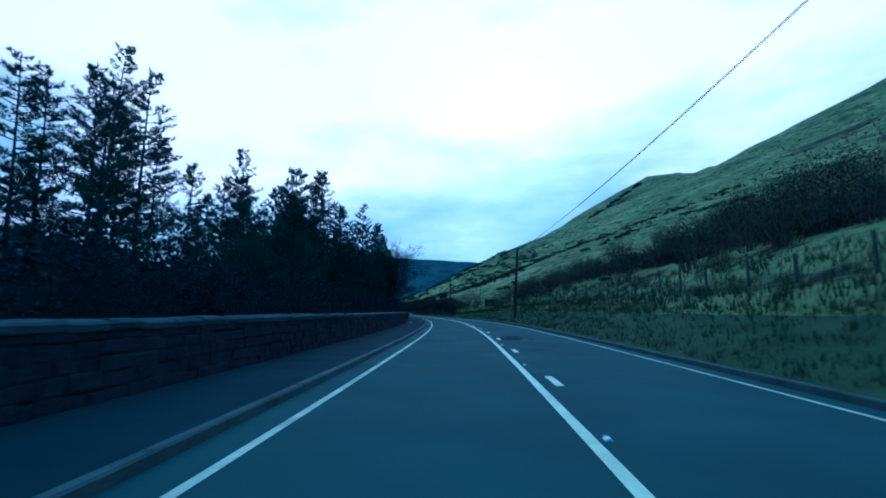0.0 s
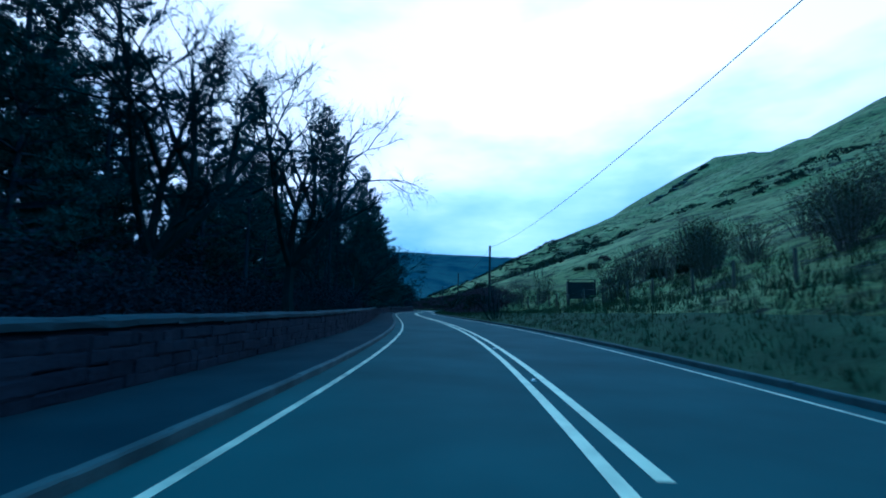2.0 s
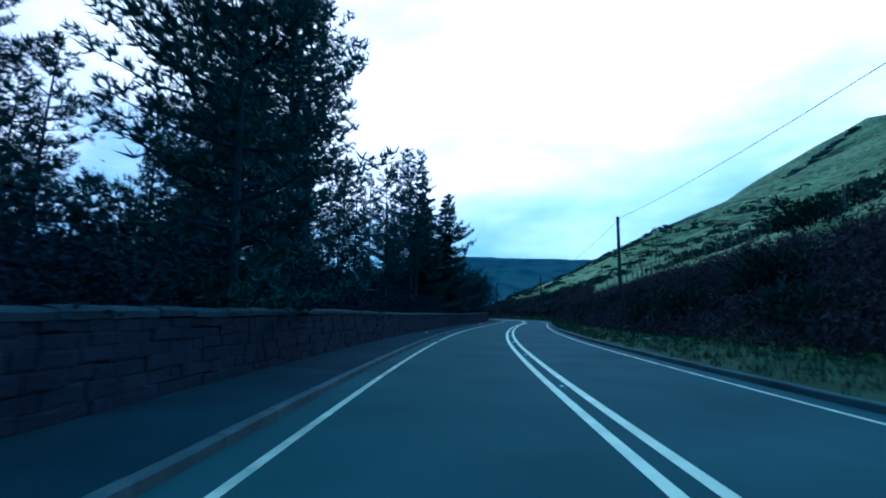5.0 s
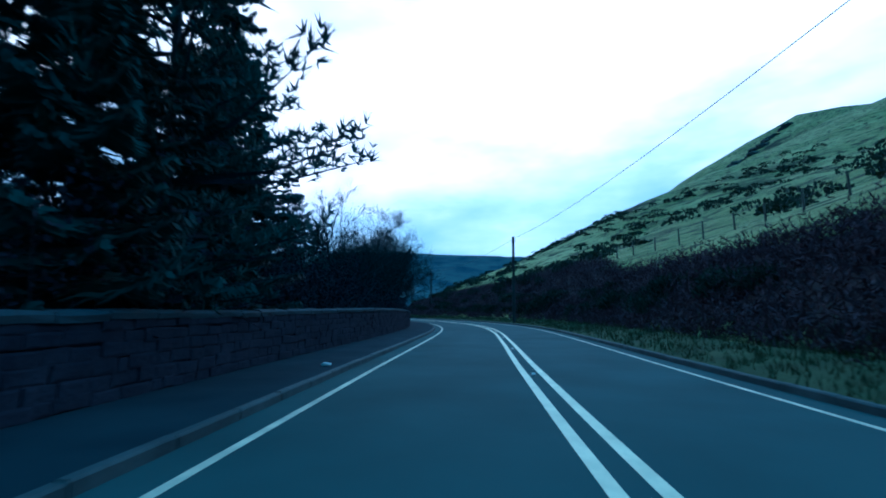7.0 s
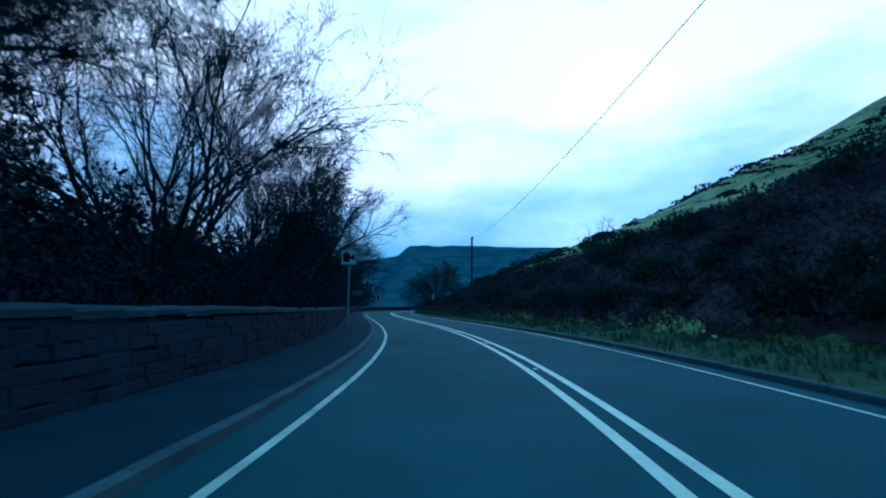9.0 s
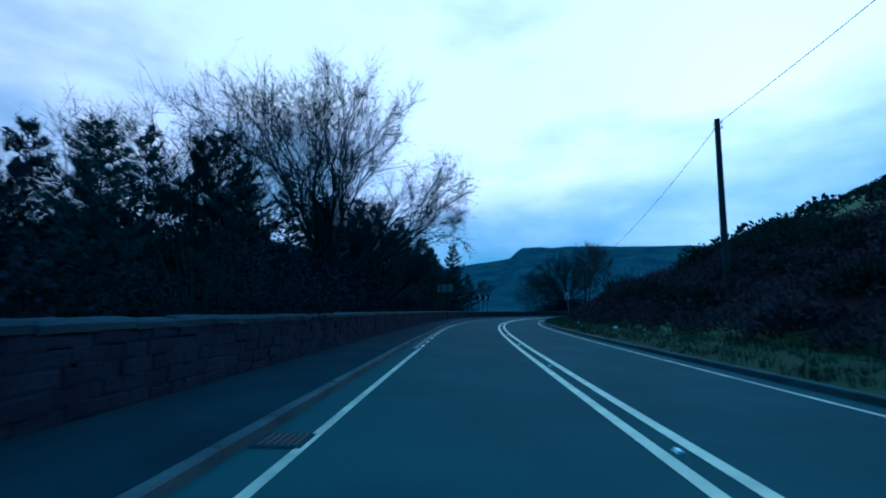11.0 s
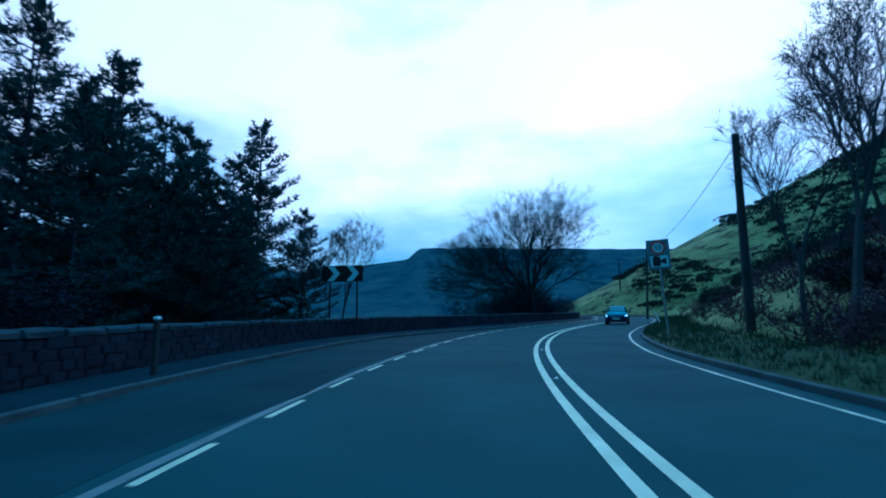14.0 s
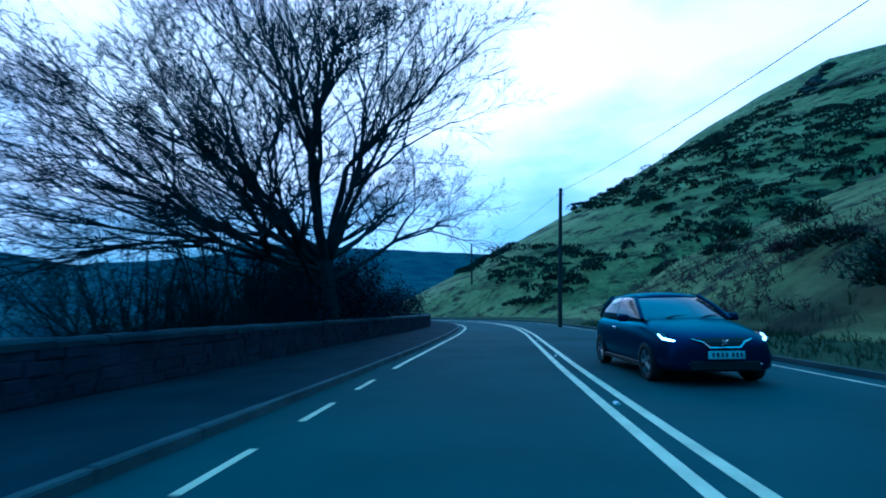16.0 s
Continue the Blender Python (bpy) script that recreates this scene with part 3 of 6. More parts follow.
dash_lat = curve([(236, -3.02), (252, -3.26), (272, -3.46), (305, -3.46), (314, -3.38), (335, -3.1)])
stripe("centre_line", START, END, 0.0, 0.13)
stripe("centre_line", 48.0, END, 0.34, 0.13)
for k in range(-5, 8):
    stripe("centre_dash", 1.75 + 5.98 * k, 2.85 + 5.98 * k, 0.36, 0.14)
stripe("edge_line", START, 236.0, lambda s: -3.02, 0.10, EDGEPAINT)
stripe("edge_line", START, END, line_right, 0.085, EDGEPAINT)
stripe("edge_line", 313.0, END, lambda s: dash_lat(s), 0.10)
stripe("faded_edge_line", 236.0, 300.0, lambda s: dash_lat(s) - 0.16, 0.12, WORN, 0.004)
for k in range(38):
    stripe("edge_dash", 236.5 + 2.0 * k, 237.5 + 2.0 * k, dash_lat, 0.085, PAINT, 0.006)
stud_mesh = raw("road_stud", *ends(0.10, 0.075, 0.025))
stud_mesh.materials.append(SIGNWHITE)
for k in range(-3, 58):
    s = 4.6 + 5.98 * k
    ob = new("road_stud", stud_mesh)
    ob.parent = road
    ob.matrix_basis = Matrix.Translation(at(s, 0.17, 0.012)) @ Matrix.Rotation(heading(s), 4, "Z")


kerbs("kerb_west", kerb_left, -1, "weathered grey concrete kerb along the footpath")
kerbs("kerb_east", lambda s: line_right(s) + 0.45, 1, "dark weathered kerb along the grass verge")


# ---------------------------------------------------------------- roadside stone wall
def stone_wall():
    v, f = [], []
    ss = np.arange(START, END, 1.0)
    for s in ss:
        lat, h = float(wall_left(s)), float(wall_high(s))
        for o, z in ((0.03, -0.3), (0.03, h - 0.02), (0.33, h - 0.02), (0.33, -1.2)):
            v.append(tuple(at(s, -lat - o, z)))
    for i in range(len(ss) - 1):
        for c in range(3):
            f.append((i * 4 + c, (i + 1) * 4 + c, (i + 1) * 4 + c + 1, i * 4 + c + 1))
    wall = part("stone_wall", raw("stone_wall", v, f), STONE)
    tagged(wall, "soot-dark dry gritstone roadside wall with a flat pale coping", "wall", kind="structure")
    rng = random.Random(4)
    boxes, cop = [raw("stone", *rough_block(rng)) for _ in range(6)], [raw("coping_stone", *coping_block(rng)) for _ in range(4)]
    for m in boxes:
        m.materials.append(STONE)
    for m in cop:
        m.materials.append(COPING)
    rest, rest_f, singles = [], [], 0
    z = 0.10
    while z < 1.3:
        high = rng.uniform(0.13, 0.20)
        s = START + 2 + rng.uniform(0, 0.4)
        while s < END - 8:
            long = rng.uniform(0.16, 0.56)
            if z + high * 0.6 < float(wall_high(s)):
                mid = s + long / 2
                p = at(mid, -float(wall_left(mid)) - 0.03 + rng.uniform(-0.010, 0.018), z + high / 2 + rng.uniform(-0.02, 0.02))
                d = at(s + long, -float(wall_left(s + long))) - at(s, -float(wall_left(s)))
                m = Matrix.Translation(p) @ Matrix.Rotation(math.atan2(-d.x, d.y), 4, "Z") @ Matrix.Diagonal((0.075, long * rng.uniform(0.96, 1.02), high * rng.uniform(0.92, 1.10), 1))
                mesh = boxes[rng.randrange(6)]
                if 292 < s < 315 and singles < 300:
                    singles += 1
                    ob = new("stone", mesh)
                    ob.parent = wall
                    ob.matrix_basis = m
                else:
                    b = len(rest)
                    rest += [tuple(m @ q.co) for q in mesh.vertices]
                    rest_f += [tuple(b + i for i in q.vertices) for q in mesh.polygons]
            s += long
        z += high
    tagged(part("stonework", raw("stonework", rest, rest_f), STONE, wall), kind="stuff")
    s, more, more_f, n = START + 2.0, [], [], 0
    while s < END - 3:
        long = rng.uniform(0.55, 0.95)
        mid = s + long / 2
        d = at(s + long, -float(wall_left(s + long))) - at(s, -float(wall_left(s)))
        m = (Matrix.Translation(at(mid, -float(wall_left(mid)) - 0.17, float(wall_high(mid)) + 0.035 + rng.uniform(-0.012, 0.012)))
             @ Matrix.Rotation(math.atan2(-d.x, d.y) + rng.uniform(-0.02, 0.02), 4, "Z") @ Matrix.Diagonal((1, long * 0.985, 1, 1)))
        mesh = cop[rng.randrange(4)]
        if s > 40 and n < 295:
            n += 1
            ob = new("coping_stone", mesh)
            ob.parent = wall
            ob.matrix_basis = m
        else:
            b = len(more)
            more += [tuple(m @ q.co) for q in mesh.vertices]
            more_f += [tuple(b + i for i in q.vertices) for q in mesh.polygons]
        s += long
    tagged(part("coping", raw("coping", more, more_f), COPING, wall), kind="stuff")


def rough_block(rng):
    """A unit stone with chipped, uneven corners and a proud face."""
    j = lambda a: a + rng.uniform(-0.05, 0.05)
    v = [(j(x) , j(y), j(z)) for x in (-0.5, 0.5) for y in (-0.5, 0.5) for z in (-0.5, 0.5)]
    v += [(j(0.62), j(y), j(z)) for y in (-0.36, 0.36) for z in (-0.34, 0.34)]
    f = [(0, 1, 3, 2), (0, 4, 5, 1), (2, 3, 7, 6), (1, 5, 7, 3), (0, 2, 6, 4),
         (8, 10, 11, 9), (4, 8, 9, 5), (5, 9, 11, 7), (7, 11, 10, 6), (6, 10, 8, 4)]
    return v, f


def coping_block(rng):
    """A slab with a rounded, weathered top, one metre long."""
    prof = [(-0.21, -0.05), (-0.22, 0.03), (-0.17, 0.075), (0.0, 0.09), (0.17, 0.075), (0.22, 0.03), (0.21, -0.05)]
    v = [(x + rng.uniform(-0.012, 0.012), y, z + rng.uniform(-0.012, 0.012)) for y in (-0.5, 0.0, 0.5) for x, z in prof]
    n = len(prof)
    f = [(a * n + c, a * n + (c + 1) % n, (a + 1) * n + (c + 1) % n, (a + 1) * n + c) for a in range(2) for c in range(n)]
    return v, f + [tuple(range(n - 1, -1, -1)), tuple(range(2 * n, 3 * n))]


stone_wall()


# ---------------------------------------------------------------- trees
def pine(seed, high, crown_from=0.45, spread=3.2, dead=26, dense=1.0):
    """A tall pine: bare lower trunk with dead boughs, open crown of upturned needle tufts."""
    rng = random.Random(seed)
    wood, crown = Shape(), Shape()
    lean = Vector((rng.uniform(-0.4, 0.4), rng.uniform(-0.4, 0.4), 0))
    axis_at = lambda u: Vector((0, 0, high * u)) + lean * u * u + Vector((math.sin(u * 5 + seed), math.cos(u * 4 + seed), 0)) * 0.09 * u
    r0 = 0.0075 * high + 0.03
    wood.tube([axis_at(i / 9) - Vector((0, 0, 0.6 if i == 0 else 0)) for i in range(10)],
              [r0 * (1.25 if i == 0 else 1) * (1 - 0.93 * i / 9) + 0.012 for i in range(10)], 7)

    def tuft(p, d, size):
        for _ in range(5):
            q = (d * 0.8 + unit(rng) * 0.85).normalized()
            side = q.cross(unit(rng)).normalized() * size * 0.10
            crown.blade(p, p + q * size * rng.uniform(0.75, 1.15), side)

    u = crown_from
    while u < 0.985:
        k = (u - crown_from) / (1 - crown_from)
        reach = spread * (1 - k) ** 0.75 * (0.62 + 0.38 * min(1, k * 5)) + 0.28
        for b in range(rng.choice((3, 4, 4, 5))):
            if rng.random() < 0.12:
                continue
            a, long = rng.uniform(0, 2 * math.pi), reach * rng.uniform(0.55, 1.15)
            out = Vector((math.cos(a), math.sin(a), 0))
            p = axis_at(u)
            rise = 0.15 + 0.55 * k
            pts = [p, p + out * long * 0.5 + Vector((0, 0, long * rise * 0.25)), p + out * long + Vector((0, 0, long * (rise * 0.6 + 0.12)))]
            wood.tube(pts, [0.03 + 0.012 * long, 0.02 + 0.004 * long, 0.008], 3, False)
            n = int(6 + 9.5 * long * dense)
            for i in range(n):
                t = 0.28 + 0.72 * (i + rng.random()) / n
                m = pts[0].lerp(pts[1], t * 2) if t < 0.5 else pts[1].lerp(pts[2], t * 2 - 1)
                wide = long * 0.34 * (1.15 - t)
                q = m + out.cross(Vector((0, 0, 1))) * rng.uniform(-wide, wide) + Vector((0, 0, rng.uniform(-0.05, 0.28)))
                if rng.random() < 0.2:
                    wood.twig(m, q, 0.012)
                tuft(q, (out * 0.45 + Vector((0, 0, 0.95))).normalized(), rng.uniform(0.20, 0.38))
        u += rng.uniform(0.020, 0.036) * (18 / high) ** 0.5
    tuft(axis_at(0.985), Vector((0, 0, 1)), 0.6)
    for _ in range(dead):
        v = rng.uniform(0.10, crown_from + 0.08)
        a, long = rng.uniform(0, 2 * math.pi), rng.uniform(0.8, 2.8)
        p, out = axis_at(v), Vector((math.cos(a), math.sin(a), rng.uniform(-0.15, 0.2)))
        m = p + out * long * 0.6 + Vector((0, 0, rng.uniform(-0.15, 0.1)))
        q = p + out * long + Vector((0, 0, rng.uniform(-0.35, 0.2)))
        wood.tube([p, m, q], [0.028, 0.018, 0.006], 3, False)
        for _ in range(3):
            o = p.lerp(q, rng.uniform(0.35, 0.95))
            wood.twig(o, o + (unit(rng) * 0.7 + out * 0.5) * rng.uniform(0.25, 0.7), 0.009)
    return wood.mesh("trunk"), crown.mesh("crown")


def spruce(seed, high, spread=2.6, low=0.06):
    """A conical spruce with drooping tiers of dense short needles."""
    rng = random.Random(seed)
    wood, crown = Shape(), Shape()
    wood.tube([Vector((0, 0, high * i / 6 - (0.6 if i == 0 else 0))) for i in range(7)], [0.2 * (1 - i / 6.3) + 0.01 for i in range(7)], 6)
    u = low
    while u < 0.985:
        reach = spread * (1 - u) ** 0.85 + 0.12
        for b in range(rng.choice((5, 6, 7))):
            a, long = rng.uniform(0, 2 * math.pi), reach * rng.uniform(0.65, 1.12)
            out = Vector((math.cos(a), math.sin(a), 0))
            p = Vector((0, 0, high * u))
            pts = [p, p + out * long * 0.55 + Vector((0, 0, -0.16 * long)), p + out * long + Vector((0, 0, -0.08 * long))]
            wood.tube(pts, [0.03, 0.018, 0.005], 3, False)
            n = int(6 + 13 * long)
            for i in range(n):
                t = 0.12 + 0.88 * (i + rng.random()) / n
                m = pts[0].lerp(pts[1], t * 2) if t < 0.5 else pts[1].lerp(pts[2], t * 2 - 1)
                lat = out.cross(Vector((0, 0, 1)))
                for sgn in (-1, 1):
                    q = m + lat * sgn * long * 0.30 * (1.12 - t) * rng.uniform(0.5, 1.2) + out * 0.12 + Vector((0, 0, rng.uniform(-0.22, 0.02)))
                    crown.leaf(m, q, Vector((0, 0, 1)).cross(q - m).normalized() * 0.05 + Vector((0, 0, 0.05)))
                    crown.blade(m, q + Vector((0, 0, -0.12)), Vector((0, 0, 0.06)))
        u += 0.30 / high * rng.uniform(0.8, 1.3) * 1.5
    return wood.mesh("trunk"), crown.mesh("crown")


def bare_tree(seed, high, forks=5, stems=1, spread=0.62, gravity=0.02, twigs=7, trunk=0.28, fork_at=0.28, droop=0.0, ratio=0.70, fan=0, reach=(0, 0), low=80, first=1.0, sweep=0):
    """A leafless broadleaf tree; returns its trunk with limbs, and its crown of fine twigs."""
    rng = random.Random(seed)
    wood, fine = Shape(), Shape()

    def limb(p, d, long, r, depth):
        steps = 3 if depth > 1 else 2
        pts, q, dd = [p], p, d
        for i in range(steps):
            dd = (dd + unit(rng) * 0.16 + Vector((0, 0, gravity - droop * (forks - depth) * 0.06))).normalized()
            q = q + dd * long / steps
            pts.append(q)
        thin = 0 <= depth <= 1
        (fine if thin else wood).tube(pts, [r * (1 - 0.42 * i / steps) for i in range(steps + 1)], (3 if 0 <= depth < 3 else 8 if depth < 0 else 5), False)
        if depth < 0:
            return
        if depth == 0:
            for _ in range(twigs):
                o = pts[0].lerp(pts[-1], rng.uniform(0.2, 1.0))
                e = o + (dd * 0.9 + unit(rng) * 0.75).normalized() * long * rng.uniform(0.5, 1.1)
                fine.twig(o, e, max(r * 0.5, 0.008))
                for _ in range(2):
                    g = o.lerp(e, rng.uniform(0.3, 0.8))
                    fine.twig(g, g + (e - o) * 0.40 + unit(rng) * 0.32 * long, 0.007)
            return
        for _ in range(rng.choice((2, 2, 3)) + (1 if depth == forks else 0)):
            turn = (dd + unit(rng) * spread).normalized()
            limb(pts[-1], turn, long * rng.uniform(ratio - 0.10, ratio + 0.12), r * 0.56 * rng.uniform(0.85, 1.1), depth - 1)
        if depth < forks:
            for _ in range(rng.choice((1, 2))):
                o = pts[1].lerp(pts[-1], rng.uniform(0, 0.8))
                limb(o, (dd + unit(rng) * spread * 1.5).normalized(), long * rng.uniform(0.45, 0.7), r * 0.42, max(depth - 2, 0))

    if fan:
        limb(Vector((0, 0, -0.4)), Vector((0.05, 0, 1)), fork_at * high, trunk, -1)
        for i in range(fan):
            a = 2.4 * i + rng.uniform(-0.3, 0.3)
            most = low - (8 if math.cos(a) > 0.2 and reach[0] else 0)
            tilt = radians(8 + (most - 8) * ((i * 0.618) % 1.0))
            d = Vector((math.cos(a) * math.sin(tilt), math.sin(a) * math.sin(tilt), math.cos(tilt)))
            side = d.x * reach[0] + d.y * reach[1]
            limb(Vector((0, 0, fork_at * high * rng.uniform(0.70, 1.0))) + d * 0.2, d, high * rng.uniform(0.26, 0.34) * (1 + side) * first, trunk * rng.uniform(0.22, 0.38), forks)
        for i in range(sweep):                    # low limbs sweeping out to the open side
            a, tilt = radians(150 + 110 * i / max(sweep - 1, 1)) + rng.uniform(-0.1, 0.1), radians(rng.uniform(68, 94))
            d = Vector((math.cos(a) * math.sin(tilt), math.sin(a) * math.sin(tilt), math.cos(tilt)))
            limb(Vector((0, 0, fork_at * high * rng.uniform(0.55, 0.95))) + d * 0.2, d, high * rng.uniform(0.24, 0.31) * first, trunk * rng.uniform(0.18, 0.28), forks)
        stems = 0
    for i in range(stems):
        a = 2 * math.pi * i / stems + rng.uniform(-0.5, 0.5)
        out = Vector((math.cos(a), math.sin(a), 0)) * (0.0 if stems == 1 else rng.uniform(0.25, 0.75))
        limb(Vector((0, 0, -0.4)) + out * 0.25, (Vector((0, 0, 1)) + out * 0.8).normalized(), high * fork_at, (trunk if stems == 1 else trunk * 0.6), forks)
    return wood.mesh("trunk"), fine.mesh("crown")


def plant(kind, meshes, bark, leaf, at_xy, label, category, group="", rz=0.0, size=1.0, sink=0.0):
    x, y = at_xy
    ob = thing(kind, (x, y, ground_z(x, y) - sink), label, category, group, rz)
    ob.scale = (size, size, size)
    part("trunk", meshes[0], bark, ob)
    part("crown", meshes[1], leaf, ob)
    return ob


def repeat(ob, x, y, rz, size=1.0, sink=0.0, label=""):
    base = ob.scale[0]
    ob2 = copy_thing(ob, Matrix.Translation((x, y, ground_z(x, y) - sink)) @ Matrix.Rotation(rz, 4, "Z"))
    ob2.scale = (base * size,) * 3
    if label:
        ob2["label"] = label
    return ob2


PINE_LABEL = "tall dark pine with bare lower trunk behind the wall"
wood_group = "pines of the roadside wood"
rng = random.Random(11)
kinds = []
PINES = [(1, 20.5, 0.42, 3.3, 36, 1.1), (2, 21.5, 0.30, 3.7, 26, 1.1), (3, 19.0, 0.46, 2.8, 40, 1.1), (4, 17.0, 0.32, 3.3, 28, 1.15), (5, 13.5, 0.10, 4.0, 8, 1.6)]
NAMED_PINES = [(-26.5, 29.5), (-21.6, 49.3), (-19.2, 55.3), (-24.7, 150.8), (-60.5, 286.0)]
for spec, (x, y) in zip(PINES, NAMED_PINES):
    kinds.append(plant("pine_tree", pine(*spec), BARK, NEEDLE, (x, y), PINE_LABEL, "tree", wood_group, rng.uniform(0, 6)))


def pine_at(kind, x, y, top):
    """A pine of one of the five kinds whose tip stands at the height top."""
    repeat(kinds[kind], x, y, rng.uniform(0, 6.28), (top - ground_z(x, y)) / PINES[kind][1])


FIRST_PINES = (  # kind, place and tip height along the first wall
    (1, -29.5, 38.0, 22.0), (1, -22.2, 33.0, 19.2), (3, -20.5, 36.5, 13), (2, -18.0, 41.0, 10.5), (3, -13.5, 60.5, 15), (3, -12.3, 65.0, 13.5),
    (1, -13.0, 98.5, 17.5), (0, -15.5, 104.0, 18.0), (3, -14.6, 110.5, 13.5), (2, -16.8, 95.0, 19.0), (2, -11.2, 80.0, 16.5), (3, -20.5, 138.0, 11),
    (0, -24.0, 134.0, 13), (2, -25.5, 141.5, 13.5), (1, -27.5, 131.0, 19.0), (2, -21.0, 128.5, 17.0), (0, -18.8, 123.5, 17.5), (2, -20.0, 45.5, 13),
    (2, -14.7, 55.2, 18.4), (1, -15.4, 88.4, 21.8),
)
MIDDLE_PINES = (  # round the middle of the wood
    (3, -17.3, 83.8, 17.0), (3, -11.8, 91.5, 16.0), (4, -17.0, 118.5, 13.9), (1, -21.4, 146.1, 15.5), (0, -22.3, 150.5, 17.0), (2, -29.7, 149.2, 15.0),
    (4, -24.0, 172.0, 7), (2, -26.5, 166.5, 16.5), (1, -31.0, 160.0, 18.0), (4, -25.5, 179.5, 6.5), (4, -58.6, 262.5, 13.4), (4, -62.8, 272.6, 13.9),
    (4, -62.7, 279.0, 12), (4, -56.6, 265.5, 8.5), (4, -61.3, 257.9, 9.6), (4, -58.5, 252.5, 10.0), (4, -53.5, 256.5, 9.0), (4, -20.6, 158.0, 14),
)
BEND_PINES = (  # thick young growth by the lay-by
    (4, -54.5, 253.5, 7.5), (4, -56.5, 257.5, 8.5), (4, -55.5, 261.5, 8.0), (4, -57.5, 266.0, 8.5), (4, -60.5, 263.0, 9.5), (4, -66.0, 287.0, 11.5),
    (4, -63.0, 283.0, 10.5), (4, -70.0, 290.0, 12.0), (4, -61.0, 280.0, 9.5), (4, -57.5, 278.5, 6.5), (4, -60.0, 276.0, 9), (4, -55.0, 268.5, 7.5),
    (4, -57.5, 274.0, 7.5), (4, -60.0, 268.0, 9.5), (4, -57.0, 279.5, 7.0), (4, -68.0, 283.0, 12.0), (4, -70.5, 272.0, 14.0), (4, -52.0, 249.5, 10.5),
    (4, -64.5, 265.0, 11.5), (4, -66.0, 291.0, 9.0),
)
for kind, x, y, top in FIRST_PINES + MIDDLE_PINES + BEND_PINES:
    pine_at(kind, x, y, top)

# tall trunks close behind the wall, and dense young pines that fill the depth of the wood
for kind, x, y, top in ((0, -22.0, 128.6, 20.0), (2, -24.5, 129.8, 19.5), (1, -30.0, 134.0, 20.5), (0, -34.0, 139.0, 19.0), (2, -28.0, 133.0, 19.0), (1, -38.0, 141.0, 20.0)):
    pine_at(kind, x, y, top)
for k in range(30):
    s = 34 + 4.7 * k
    off = rng.uniform(10, 23)
    p = at(s, -float(wall_left(s)) - off)
    pine_at(4, p.x, p.y, rng.uniform(6.0, 9.0))

for k in range(11):
    s = 30 + 4.0 * k
    p = at(s, -float(wall_left(s)) - rng.uniform(5.5, 13))
    pine_at(4, p.x, p.y, rng.uniform(8.0, 11.5))

# young dense pines under the bare trees
for s, off, top in ((182, 6.0, 6.5), (187, 5.5, 5.5), (192, 6.5, 6.0), (198, 6.0, 6.2), (204, 5.0, 5.0), (210, 6.0, 5.6), (219, 4.0, 5.2), (226, 6.5, 5.0), (232, 5.0, 5.6), (237, 4.0, 6.0), (239, 6.0, 8.0), (242, 9.0, 9.0), (245, 4.0, 6.5), (250, 5.5, 7.6), (248, 7.0, 8.5), (252, 3.4, 5.6), (256, 5.0, 6.5), (261, 4.0, 5.0), (234, 9.0, 6.5), (238, 10.0, 7.5), (243, 12.0, 10.0), (248, 10.0, 10.0), (252, 12.0, 9.0), (230, 7.0, 5.4)):
    p = at(s, -float(wall_left(s)) - off)
    pine_at(4, p.x, p.y, top)

# the depth of the wood, thinning away from the wall
spots, tries = [(-21.6, 49.3), (-19.2, 55.3)], 0
while len(spots) < 56 and tries < 4000:
    tries += 1
    s = rng.uniform(22, 216)
    off = 2.0 + 26 * rng.random() ** 1.3
    p = at(s, -float(wall_left(s)) - off)
    if any((p.x - a) ** 2 + (p.y - b) ** 2 < 14 for a, b in spots) or (s < 46 and off < 13) or (46 < s < 62 and off < 6) or (104 < s < 140 and off < 7) or (158 < s and off < 15):
        continue
    spots.append((p.x, p.y))
    pine_at(rng.choice((0, 1, 2, 2, 3)), p.x, p.y, rng.uniform(13.5, 19.5) * (0.6 if p.x > -24 and s < 46 else 0.52 if s < 72 and off < 6 else 0.78 if 120 < s < 158 else 0.7 if s > 157 else 0.72 if s < 78 and off < 9 else 1.0))

# a dense front of younger pines against the wall, and more depth behind it
for kind, x, y, top in ((1, -21.6, 28.7, 18.6), (0, -24.6, 32.4, 18.0), (4, -10.3, 88.5, 12.5), (4, -10.8, 93.5, 12.0), (4, -11.6, 97.5, 11.0), (3, -12.6, 86.0, 17.0)):
    pine_at(kind, x, y, top)
for kind, x, y, top in ((3, -60.5, 274.4, 11.2), (3, -59.5, 276.5, 10.2), (1, -58.2, 273.0, 9.9), (3, -60.2, 284.6, 10.2), (4, -30.3, 174.0, 16.5), (4, -58.8, 287.5, 6.9),
                        (1, -34.0, 136.0, 17.0), (2, -33.6, 145.4, 16.0), (0, -32.0, 141.5, 16.5), (0, -26.5, 128.5, 17.0), (1, -26.5, 136.4, 13.6)):
    pine_at(kind, x, y, top)
for k in range(15):
    s = 58 + 4.3 * k
    p = at(s, -float(wall_left(s)) - rng.uniform(8, 20))
    pine_at(4, p.x, p.y, rng.uniform(9.5, 12.5))

